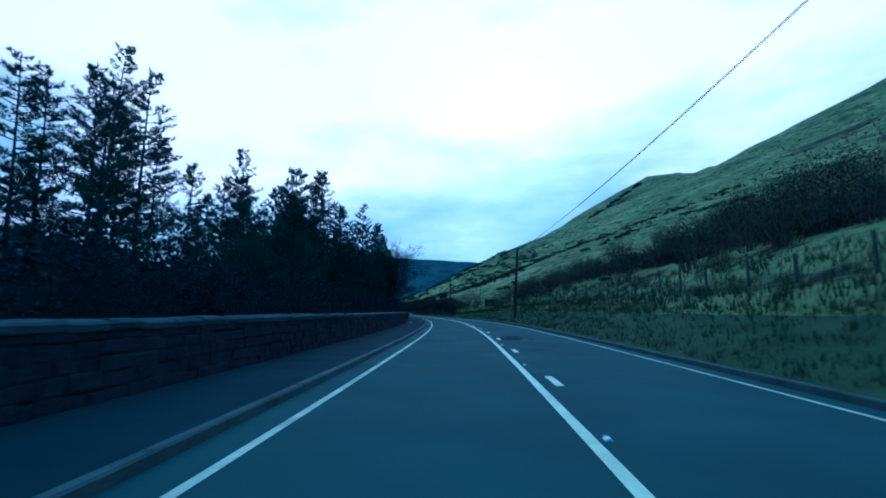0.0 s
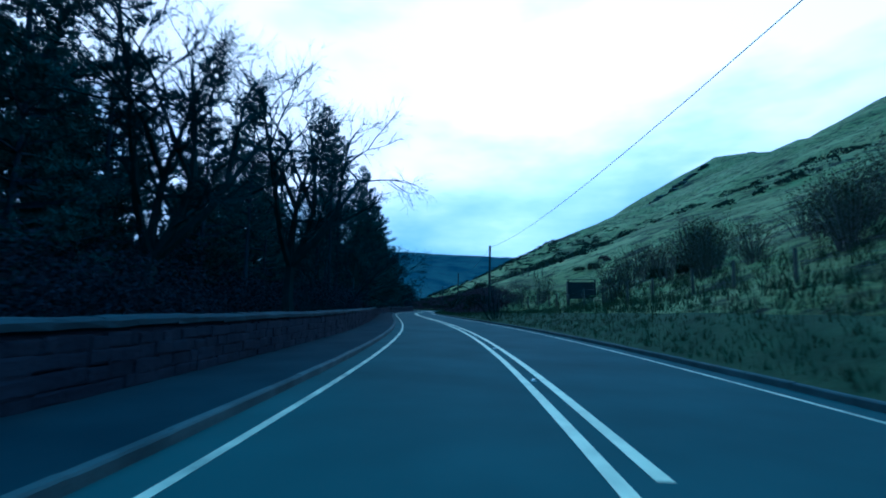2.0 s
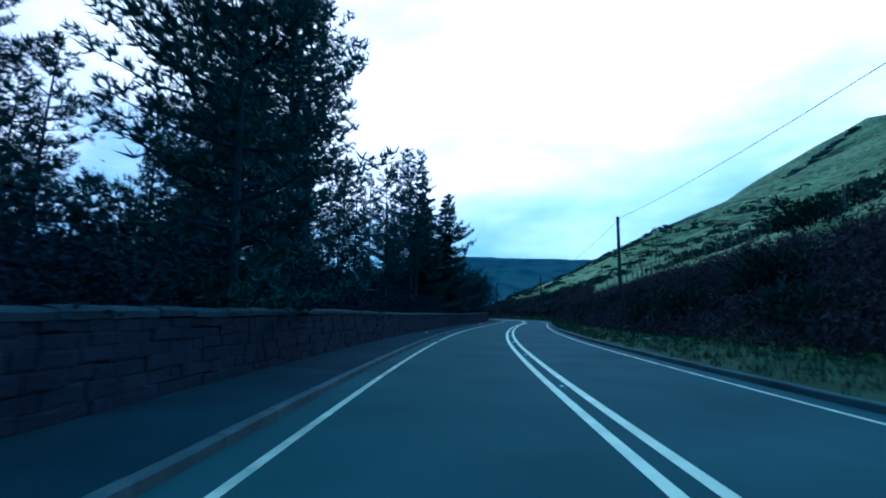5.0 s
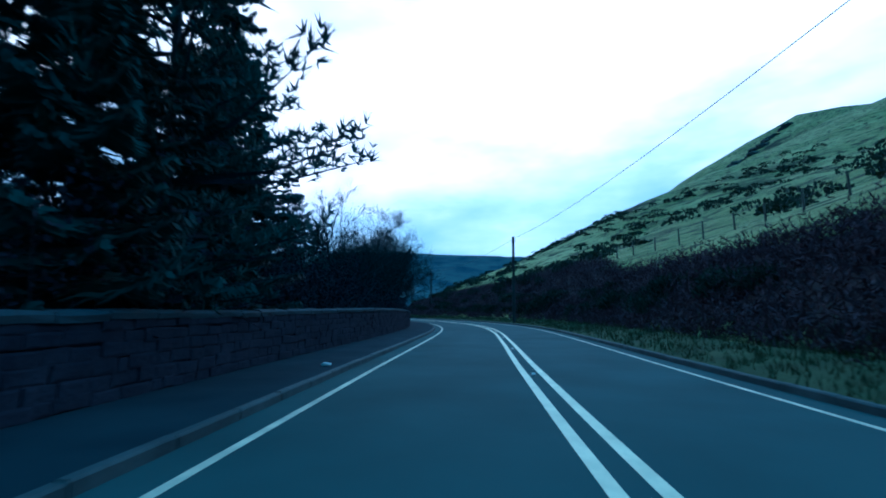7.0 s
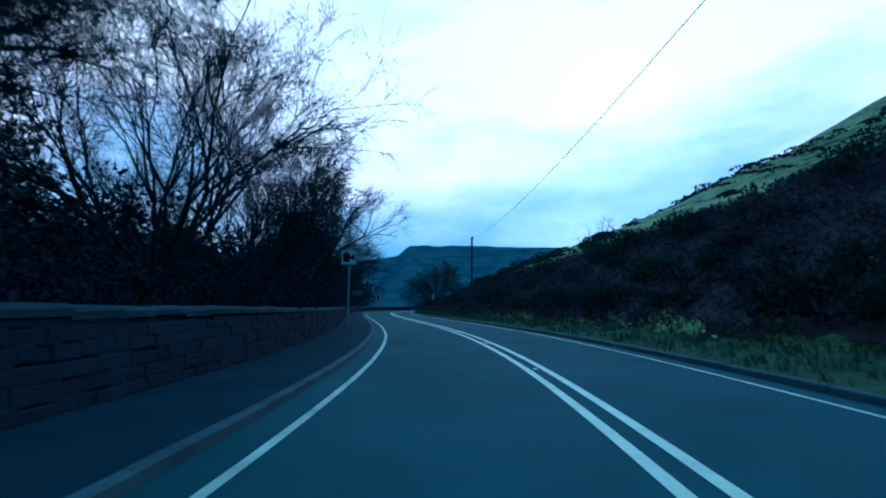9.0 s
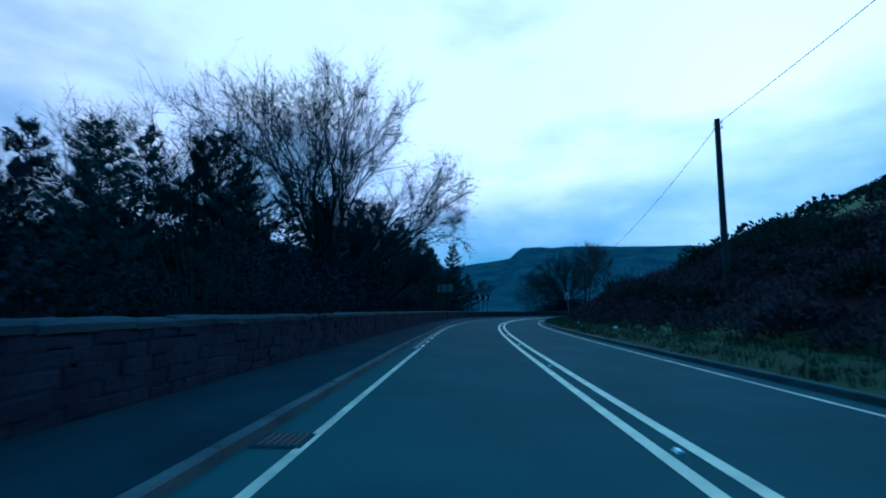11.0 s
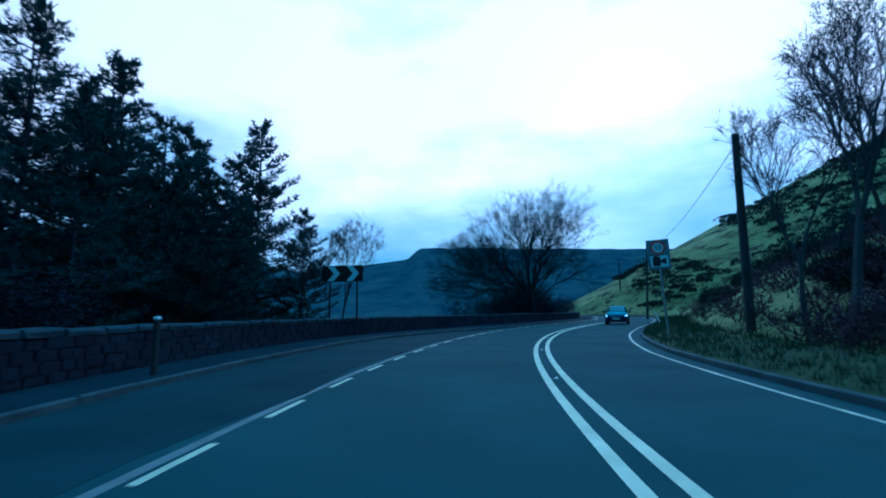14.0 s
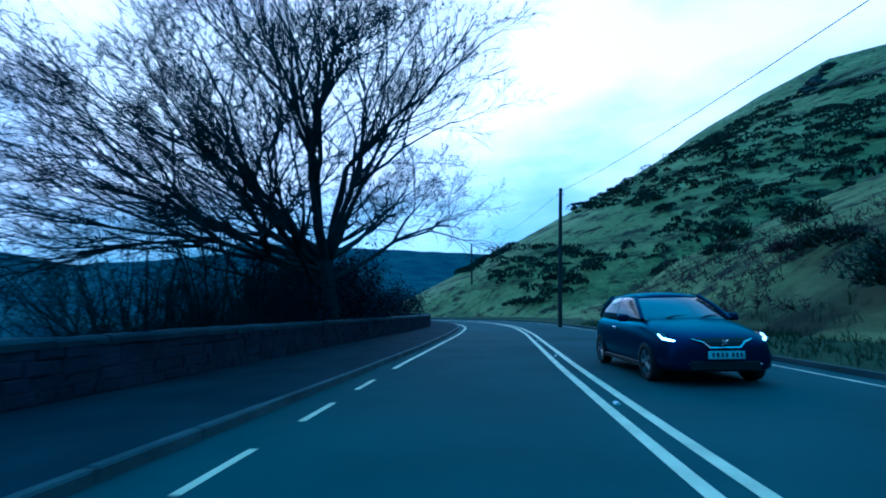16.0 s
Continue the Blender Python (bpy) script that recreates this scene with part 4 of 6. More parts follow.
# spruces
fir = plant("spruce_tree", spruce(3, 15.4, 3.5, 0.13), BARK, SPRUCE, (-30.4, 184.9), "narrow dark spruce with drooping tiers beside the wood", "tree", "spruces of the roadside wood")
for x, y, k in ((-27.0, 178.5, 0.60), (-25.5, 167.0, 0.92), (-28.6, 175.8, 1.05), (-32.0, 171.0, 1.1), (-20.8, 156.2, 0.93), (-22.4, 162.8, 0.95), (-22.4, 152.8, 1.1), (-44.0, 236.0, 0.55), (-46.5, 240.5, 0.5)):
    repeat(fir, x, y, rng.uniform(0, 6), k)

# bare broadleaves along the wall
oak = plant("bare_tree", bare_tree(21, 13, 5, 1, 0.70, 0.03, 6, 0.30, 0.26), GREYBARK, GREYBARK, (-13.5, 73.0), "leafless broadleaf tree with a wide twiggy crown behind the wall", "tree", "bare trees along the wall")
ash = plant("bare_tree", bare_tree(22, 12, 5, 3, 0.60, 0.05, 6, 0.30, 0.27), GREYBARK, GREYBARK, tuple(at(211, -float(wall_left(211)) - 2.8))[:2], "leafless many-stemmed tree with fine spreading twigs behind the wall", "tree", "bare trees along the wall")
pt = at(243.0, -float(wall_left(243.0)) - 2.7)
lime = plant("bare_tree", bare_tree(38, 13.5, 4, 0, 0.46, 0.04, 6, 0.34, 0.22, 0.0, 0.74, 15, (0, 0), 66, 0.78), GREYBARK, GREYBARK, (pt.x, pt.y), "tall leafless tree with a dense fan of fine twigs", "tree", "bare trees along the wall")
for ob, s, off, k in ((oak, 65, 2.4, 1.12), (ash, 80, 3.0, 0.95), (oak, 55, 2.6, 0.85), (ash, 178, 4.5, 0.9), (lime, 185, 4.6, 0.55), (lime, 190.5, 2.8, 0.60), (oak, 194, 2.6, 0.85), (lime, 199, 3.0, 0.74),
                      (lime, 206, 2.4, 0.66), (lime, 216, 3.0, 0.62), (oak, 226, 4.6, 0.62), (lime, 238, 6.5, 0.72), (ash, 222, 3.4, 0.7), (lime, 257, 5.5, 0.85)):
    p = at(s, -float(wall_left(s)) - off)
    repeat(ob, p.x, p.y, rng.uniform(0, 6.28), k)
lime.scale = (0.92, 0.92, 1.0)

pt = at(253.7, -float(wall_left(253.7)) - 2.9)
plant("bare_tree", bare_tree(39, 9.0, 4, 0, 0.44, 0.045, 4, 0.34, 0.21, 0.0, 0.74, 13, (-0.34, 0.05), 74, 0.80), GREYBARK, GREYBARK, (pt.x, pt.y), "low wide leafless tree overhanging the wall and road", "tree", "bare trees along the wall")
beech = plant("beech_tree", bare_tree(43, 15.5, 5, 0, 0.46, 0.035, 3, 0.48, 0.25, 0.0, 0.72, 16, (0.14, -0.06), 82, 0.74, 9), GREYBARK, GREYBARK, (-47.8, 313.0),
              "large leafless beech with a broad fan of limbs behind the wall", "tree", size=0.95)
beech.scale = (1.06, 1.06, 0.87)
birch = plant("birch_tree", bare_tree(44, 9.4, 5, 1, 0.42, 0.08, 5, 0.12, 0.28), PALEBARK, PALEBARK, (-38.0, 277.7), "slender leafless birch beside the utility pole", "tree", "birches on the bank", size=1.12)
repeat(birch, -36.0, 279.2, 2.6, 0.80)
repeat(birch, -38.4, 278.9, 4.4, 0.70)
for x, y, top in ((-55.8, 286.2, 6.4), (-57.0, 285.0, 5.8)):
    repeat(birch, x, y, x, (top - ground_z(x, y)) / 9.4, label="slender leafless birch behind the lay-by wall")
sapling = plant("sapling", bare_tree(47, 5.6, 3, 1, 0.34, 0.10, 4, 0.06, 0.34, 0.0, 0.62), PALEBARK, PALEBARK, (-33.8, 267.2), "slender leafless sapling on the scrubby bank", "tree", "saplings on the bank")
SAPLINGS = ((-1.0, 152.0, 9.5), (-1.8, 155.5, 7.5))


# ---------------------------------------------------------------- bushes and undergrowth
def thicket(seed, high, wide, stems=16, leaves=0, leaf=1.0):
    """A tangle of arching stems, with or without small dark leaves."""
    rng = random.Random(seed)
    wood, crown = Shape(), Shape()
    for _ in range(stems):
        a, k = rng.uniform(0, 6.28), rng.uniform(0.2, 1.0)
        out = Vector((math.cos(a), math.sin(a), 0)) * wide * k
        p, h = out * 0.25, high * rng.uniform(0.55, 1.05) * (1.15 - 0.5 * k)
        pts = [p + Vector((0, 0, -0.2)), p + out * 0.35 + Vector((0, 0, h * 0.6)), p + out * 0.8 + Vector((0, 0, h))]
        wood.tube(pts, [0.035, 0.02, 0.006], 3, False)
        for _ in range(6 if leaves else 10):
            t = rng.uniform(0.15, 1.0)
            o = pts[0].lerp(pts[1], t * 2) if t < 0.5 else pts[1].lerp(pts[2], t * 2 - 1)
            q = o + (unit(rng) + Vector((0, 0, 0.6)) + out.normalized() * 0.3) * rng.uniform(0.3, 0.85) * high / 4
            crown.twig(o, q, 0.010)
            for _ in range(1 if leaves else 4):
                w = o.lerp(q, rng.uniform(0.3, 1))
                crown.twig(w, w + (unit(rng) + Vector((0, 0, 0.4))) * 0.30 * high / 4, 0.007)
            for _ in range(leaves):
                w = o.lerp(q, rng.uniform(0, 1)) + unit(rng) * 0.35
                d = unit(rng)
                crown.leaf(w, w + d * rng.uniform(0.14, 0.30) * leaf, d.cross(unit(rng)).normalized() * 0.08 * leaf)
    return wood.mesh("stem_tangle"), crown.mesh("crown")


def shrub(kind, meshes, bark, leaf, x, y, label, category, group):
    ob = thing(kind, (x, y, ground_z(x, y)), label, category, group)
    part("stem_tangle", meshes[0], bark, ob)
    part("crown", meshes[1], leaf, ob)
    return ob


under = "dense dark undergrowth bush behind the stone wall"
p0, p1, p2 = at(52, -17.0), at(60, -14.0), at(100, -11.0)
brush = [shrub("undergrowth_bush", thicket(51, 5.4, 2.5, 26, 20, 0.62), BARK, IVY, p0.x, p0.y, under, "bush", "undergrowth behind the wall"),
         shrub("undergrowth_bush", thicket(52, 4.4, 2.8, 26, 20, 0.62), BARK, IVY, p1.x, p1.y, under, "bush", "undergrowth behind the wall"),
         shrub("bare_bush", thicket(53, 4.6, 2.6, 24, 0), GREYBARK, GREYBARK, p2.x, p2.y, "leafless twiggy bush behind the stone wall", "bush", "undergrowth behind the wall")]
p3 = at(80, -20.0)
deep = shrub("undergrowth_bush", thicket(54, 5.0, 2.7, 24, 15, 0.8), BARK, IVY, p3.x, p3.y, under, "bush", "undergrowth behind the wall")
s = -18.0
while s < 294:
    for off in (1.9, 5.0, 9.0, 15.0):
        if (s < 40 and off > 12) or (s > 280 and off < 4):
            continue
        p = at(s + rng.uniform(-1, 1), -float(wall_left(s)) - off - rng.uniform(-0.5, 1.2))
        grow = rng.uniform(0.8, 1.12) * {1.9: 0.66, 5.0: 0.84, 9.0: 1.10, 15.0: 1.45}[off] * (1.25 if 118 < s < 264 else 1.0)
        repeat(deep if off > 8 else rng.choice((brush[0], brush[1], brush[1]) if rng.random() < 0.8 else (brush[2],)), p.x, p.y, rng.uniform(0, 6.28), grow)
    s += rng.uniform(2.6, 3.3)
for s, off, k, b in ((316, 1.5, 0.6, 2), (319, 3.6, 0.9, 2), (323, 3.8, 1.0, 2), (326, 3.4, 0.9, 1), (317.5, 1.2, 0.7, 1), (323.5, 1.3, 0.8, 1), (318, 2.0, 0.75, 2), (321.5, 1.6, 0.8, 1), (325, 1.8, 0.9, 2), (329, 2.0, 0.8, 1), (333, 2.2, 0.8, 2), (314, 2.4, 0.55, 2), (337, 2.0, 0.7, 1), (342, 2.0, 0.8, 0), (320, 5.0, 0.9, 2), (327, 5.5, 1.0, 2), (315.5, 3.6, 0.75, 2), (318.5, 4.8, 0.9, 2), (321.0, 3.2, 0.95, 0), (324.0, 5.2, 1.0, 1), (313.5, 5.5, 0.6, 2), (312.0, 3.0, 0.7, 2), (309.0, 4.0, 0.6, 2), (316.5, 6.5, 0.9, 2), (319.5, 7.5, 1.1, 2), (322.5, 2.2, 1.0, 0), (313.0, 2.2, 0.95, 2), (316.0, 2.6, 1.2, 2), (318.5, 3.2, 1.3, 2), (321.0, 4.5, 1.3, 2), (324.0, 3.0, 1.25, 2), (327.0, 3.2, 1.15, 1), (315.0, 4.6, 1.2, 2), (310.5, 4.6, 0.9, 2)):
    p = at(s, -float(wall_left(s)) - off)
    repeat(brush[b], p.x, p.y, s, k)


def dome(seed, high, wide, count, leaf=0.16):
    """A low hummocky bush: a shell of short upright sprays on hidden stems."""
    rng = random.Random(seed)
    wood, crown = Shape(), Shape()
    for _ in range(9):
        a = rng.uniform(0, 6.28)
        wood.tube([Vector((0, 0, -0.25)), Vector((math.cos(a) * wide * 0.6, math.sin(a) * wide * 0.6, high * 0.7))], [0.03, 0.008], 3, False)
    for _ in range(count):
        d = unit(rng)
        d.z = abs(d.z)
        k = rng.uniform(0.55, 1.0) * (0.85 + 0.25 * math.sin(d.x * 5 + seed) * math.cos(d.y * 4))
        p = Vector((d.x * wide * k, d.y * wide * k, d.z * high * k - 0.05))
        g = (d + Vector((0, 0, 0.8)) + unit(rng) * 0.6).normalized()
        crown.blade(p, p + g * leaf * rng.uniform(1.0, 2.4), g.cross(unit(rng)).normalized() * leaf * 0.32)
        crown.leaf(p, p + (g + unit(rng) * 0.8).normalized() * leaf * 1.5, g.cross(unit(rng)).normalized() * leaf * 0.3)
    return wood.mesh("stem_tangle"), crown.mesh("crown")


gorse_label, gorse_group = "low dark gorse bush on the grassy hillside", "gorse bushes on the hill"
q0, q1, q2 = at(130, 12), at(250, 14), at(300, 16)
hummocks = [shrub("gorse_bush", dome(61, 1.5, 1.6, 900, 0.13), BARK, GORSE, q0.x, q0.y, gorse_label, "bush", gorse_group),
            shrub("gorse_bush", dome(62, 1.0, 1.9, 900, 0.13), BARK, GORSE, q1.x, q1.y, gorse_label, "bush", gorse_group),
            shrub("heather_bush", dome(63, 0.7, 1.3, 600, 0.12), BARK, HEATHER, q2.x, q2.y, "brown winter heather clump on the bank", "bush", "heather clumps on the bank")]
# the dark scrub bank beside the verge
for s0, s1, d0, d1, n in ((103, 266, 3.4, 5.6, 130), (266, 290, 5.0, 12.0, 12), (40, 103, 9.0, 20.0, 14), (0, 45, 9.0, 24.0, 26), (284, 345, 4.5, 14.0, 24), (200, 252, 5.6, 11.0, 50)):
    for _ in range(n):
        s = rng.uniform(s0, s1)
        p = at(s, float(line_right(s)) + 0.5 + rng.uniform(d0, d1))
        repeat(rng.choice(hummocks), p.x, p.y, rng.uniform(0, 6.28), rng.uniform(0.5, 1.1) if s0 > 50 else rng.uniform(0.3, 0.65))

def hill_clumps(count):
    """Small gorse and heather clumps dotted over the hill, too many to count."""
    rng, sh = random.Random(71), Shape()
    for _ in range(count):
        y = rng.uniform(110, 430) if rng.random() < 0.6 else rng.uniform(305, 420)
        x = float(road_x(min(y, 328))) + (19 if y < 330 else 8) + 85 * rng.random() ** 1.15
        if smooth_noise([x], [y], 14, 33)[0] < -0.12:
            continue
        z, wide, high = ground_z(x, y), rng.uniform(0.35, 1.2), rng.uniform(0.3, 0.85)
        if rng.random() < 0.12:
            wide, high = wide * 2.1, high * 1.7
        sx, sy = rng.uniform(0.8, 1.7), rng.uniform(0.7, 1.1)
        for _ in range(int(36 + 50 * wide)):
            d = unit(rng)
            d.z = abs(d.z)
            p = Vector((x + d.x * wide * sx, y + d.y * wide * sy, z - 0.1 + d.z * high * rng.uniform(0.7, 1.1)))
            g = (d + Vector((0, 0, 0.7)) + unit(rng) * 0.7).normalized()
            sh.leaf(p, p + g * rng.uniform(0.25, 0.50), g.cross(unit(rng)).normalized() * 0.14)
    tagged(part("hill_scrub", sh.mesh("hill_scrub"), GORSE), "small dark gorse and heather clumps dotted over the pasture", "scrub", kind="stuff")


hill_clumps(2900)


def scrub_reach(s):
    """How much further the scrub climbs where the bank is steepest."""
    return float(np.interp(s, (186, 204, 240, 258), (0, 6.0, 5.0, 0)))


def scrub(count):
    """The tangle of heather, bramble and dead bracken that covers the bank."""
    rng, sh = random.Random(77), Shape()
    for _ in range(count):
        s = rng.uniform(96, 284) if rng.random() < 0.62 else rng.choice((rng.uniform(270, 300), rng.uniform(284, 345), rng.uniform(-5, 60), rng.uniform(100, 280)))
        k = rng.uniform(2.6, 7.4 + scrub_reach(s)) if 90 < s < 285 else rng.uniform(3.2, 13) if s > 262 else rng.uniform(11, 20)
        if (90 < s < 112 and rng.random() < 0.5) or (s > 266 and rng.random() < 0.72):
            continue
        p = at(s, float(line_right(s)) + 0.45 + k)
        p.z = ground_z(p.x, p.y) - 0.05
        tall = rng.uniform(0.5, 1.25)
        for _ in range(8):
            d = (unit(rng) + Vector((0, 0, 1.0))).normalized()
            o = p + Vector((rng.uniform(-0.4, 0.4), rng.uniform(-0.4, 0.4), 0))
            q = o + d * tall * rng.uniform(0.6, 1.1)
            sh.twig(o, q, 0.016)
            for _ in range(4):
                w = o.lerp(q, rng.uniform(0.25, 1.0))
                g = (unit(rng) + Vector((0, 0, 0.7))).normalized()
                sh.blade(w, w + g * 0.24, g.cross(unit(rng)).normalized() * 0.028)
    tagged(part("bank_scrub", sh.mesh("bank_scrub"), HEATHER), "dense dark winter heather and bramble scrub on the bank", "scrub", kind="stuff")


def scrub_floor():
    """The bed of dead bracken and leaf litter under the scrub, with a ragged edge."""
    v, f, ss, cols = [], [], np.arange(98, 271, 1.0), 8
    for s in ss:
        taper = float(np.clip(min(s - 97, 272 - s) / 8, 0.1, 1))
        for c in range(cols + 1):
            k = 2.7 + 0.5 * noise.noise(Vector((s * 0.45, 0, 3))) + (4.8 + 1.0 * noise.noise(Vector((s * 0.2, 5, 0)))) * taper * c / cols + scrub_reach(s) * c / cols
            p = at(s, float(line_right(s)) + 0.45 + k)
            v.append((p.x, p.y, ground_z(p.x, p.y) + (0.10 if 0 < c < cols else -0.15)))
    w = cols + 1
    for i in range(len(ss) - 1):
        f += [(i * w + c, i * w + c + 1, (i + 1) * w + c + 1, (i + 1) * w + c) for c in range(cols)]
    tagged(part("scrub_floor", raw("scrub_floor", v, f, True), LITTERBED), "dark bed of dead bracken under the bank scrub", "ground", kind="structure")


scrub_floor()
scrub(10800)
for x, y, k in ((17.5, 405.0, 0.55), (22.0, 401.5, 0.6)):
    repeat(brush[2], x, y, x, k, label="lone leafless thorn bush on the hill's skyline")
# thorn bushes on the bank
p4 = at(20, 16.0)
thorn = shrub("thorn_bush", thicket(58, 4.2, 2.6, 26, 5, 0.5), POSTWOOD, THORN, p4.x, p4.y, "leafless brown thorn bush on the roadside bank", "bush", "thorn copse above the fence")
for s, off, k in ((10, 13, 1.0), (14, 15, 1.1), (18, 13.5, 1.0), (21, 16, 1.1), (25, 14, 0.9), (28, 17, 1.0), (32, 15, 0.9), (5, 16, 1.2), (0, 14, 1.1), (36, 17, 0.8), (24, 8.0, 0.65), (41, 14, 0.7), (48, 13, 0.7), (57, 12.5, 0.7), (63, 13.5, 0.7), (30, 9.5, 0.7), (52, 8.5, 0.6), (72, 5.6, 0.75), (74, 7.0, 0.7), (22, 10, 0.8), (14, 10.5, 0.8), (88, 6.5, 0.8), (95, 6.2, 0.7), (218, 9.0, 0.7), (283, 7.5, 0.7), (288, 8.5, 0.8), (293, 7.0, 0.7), (8, 12, 0.9), (38, 12, 0.8)):
    p = at(s, float(line_right(s)) + 0.5 + off)
    repeat(thorn if s < 150 else brush[2], p.x, p.y, s, k, label="leafless dark thorn bush on the roadside bank")


# the thorn copse that climbs the slope above the field fence
for k in range(110):
    s = -2 + 0.74 * k
    near_fence = s > 50
    p = at(s, float(line_right(s)) + (8.5 + 5.0 * rng.random() if near_fence else 8.0 + 17.0 * rng.random() ** 0.8))
    repeat(thorn, p.x, p.y, rng.uniform(0, 6.28), rng.uniform(0.5, 0.8) if near_fence else rng.uniform(0.6, 1.0))
repeat(brush[2], 1.9, 83.6, 0.7, 0.8, label="dark twiggy thorn bush on the grass verge")
# thin saplings on top of the scrub bank
for x, y, top in SAPLINGS:
    repeat(sapling, x, y, x, (top - ground_z(x, y)) / 5.6)


# ---------------------------------------------------------------- grass
def grass(name, count, where, high, mat, label):
    rng, sh = random.Random(len(name) * 7), Shape()
    for _ in range(count):
        p = where(rng)
        for _ in range(6):
            o = p + Vector((rng.uniform(-0.12, 0.12), rng.uniform(-0.12, 0.12), -0.03))
            q = o + Vector((rng.uniform(-0.4, 0.4), rng.uniform(-0.4, 0.4), 1)) * high * rng.uniform(0.5, 1.3)
            sh.blade(o, q, Vector((rng.uniform(-1, 1), rng.uniform(-1, 1), 0)) * 0.012 * (1 + high))
    tagged(part(name, sh.mesh(name), mat), label, "grass", kind="stuff")


def on_verge(rng):
    s = rng.uniform(-10, 335)
    o = 0.62 + 2.7 * rng.random()
    p = at(s, float(line_right(s)) + o)
    p.z = 0.13 + float(bank_rise(s, o - 0.5))
    return p


def on_bank(rng):
    s = rng.uniform(-5, 110) if rng.random() < 0.84 else rng.uniform(96, 340)
    p = at(s, float(line_right(s)) + (rng.uniform(3.0, 9.5) if s < 100 else rng.uniform(2.6, 4.6)))
    p.z = ground_z(p.x, p.y)
    return p


grass("verge_grass", 15000, on_verge, 0.18, GRASSBLADE, "short green grass blades along the verge")
grass("bank_grass", 6500, on_bank, 0.42, GRASSBLADE, "rank olive tussock grass on the roadside bank")
grass("dead_grass", 2600, on_bank, 0.42, DEADGRASS, "pale dead tussock grass on the roadside bank")


# ---------------------------------------------------------------- utility poles and wires
POLES = [(10.8, -4.0, 12.0), (7.4, 45.7, 7.3), (1.6, 96.1, 8.1), (-4.7, 147.1, 8.8), (-12.1, 191.6, 7.85), (-25.7, 240.2, 9.4), (-38.8, 281.5, 7.05), (-34.4, 325.8, 9.1), (-33.0, 368.0, 11.5)]


def utility_pole(x, y, top, lean):
    g = ground_z(x, y)
    ob = thing("utility_pole", (x, y, g), "weathered brown wooden utility pole carrying two wires", "utility pole", "utility poles along the road")
    sh = Shape()
    h = top - g
    sh.tube([Vector((-lean * (1 - u) * h, 0, u * h - (0.5 if u == 0 else 0))) for u in (0, 0.3, 0.6, 1.0)], [0.15, 0.14, 0.125, 0.11], 10)
    part("shaft", sh.mesh("shaft"), WOODPOLE, ob)
    for dz in (0.18, 0.42):
        arm = Shape()
        arm.tube([Vector((-0.17, 0, h - dz)), Vector((0.17, 0, h - dz))], [0.018, 0.018], 6)
        arm.tube([Vector((0.16, 0, h - dz - 0.02)), Vector((0.16, 0, h - dz + 0.1))], [0.035, 0.03], 8)
        part("insulator", arm.mesh("insulator"), SIGNWHITE if dz < 0.3 else GALV, ob, "small insulator on a steel pin")
    return ob


for i, (x, y, top) in enumerate(POLES):
    utility_pole(x, y, top, 0.055 if i in (1, 7) else 0.012)
for i, ((xa, ya, za), (xb, yb, zb)) in enumerate(zip(POLES, POLES[1:])):
    for dz, out in (((0.10, 0.16), (0.34, -0.16)) if i == 0 else ((0.10, 0.16),)):      # the second wire ends at the first pole passed
        a, b = Vector((xa + out, ya, za - dz)), Vector((xb + out, yb, zb - dz))
        pts = [a.lerp(b, k / 14) - Vector((0, 0, 0.95 * 4 * (k / 14) * (1 - k / 14))) for k in range(15)]
        sh = Shape()
        sh.tube(pts, [0.013] * 15, 5)
        tagged(part("overhead_wire", sh.mesh("overhead_wire"), WIRE), "thin black overhead wire slung between utility poles", "wire", "overhead wires")


# ---------------------------------------------------------------- fence on the field edge
def fence(s0, s1, off, step, label):
    rng2 = random.Random(int(s0))
    a = at(s0, float(line_right(s0)) + off)
    ob = thing("wire_fence", (a.x, a.y, ground_z(a.x, a.y)), label, "fence")
    tops, s = [], s0
    while s <= s1:
        p = at(s, float(line_right(s)) + off + rng2.uniform(-0.15, 0.15))
        p.z = ground_z(p.x, p.y)
        h, t = rng2.uniform(1.05, 1.35), rng2.uniform(-0.07, 0.07)
        sh, o = Shape(), p - a - Vector((0, 0, ground_z(a.x, a.y)))
        sh.tube([o - Vector((0, 0, 0.3)), o + Vector((t, t * 0.5, h))], [0.065, 0.055], 6)
        part("post", sh.mesh("post"), POSTWOOD, ob)
        tops.append(o + Vector((t, t * 0.5, h)))
        s += step * rng2.uniform(0.85, 1.15)
    for dz in (0.1, 0.45, 0.8):
        sh = Shape()
        sh.tube([q - Vector((0, 0, dz)) for q in tops], [0.006] * len(tops), 3)
        part("wire", sh.mesh("wire"), WIRE, ob, "thin fence wire")


fence(2, 104, 6.2, 2.8, "old grey wooden post-and-wire field fence above the verge")
fence(104, 216, 12.5, 3.0, "leaning post-and-wire fence on top of the scrub bank")


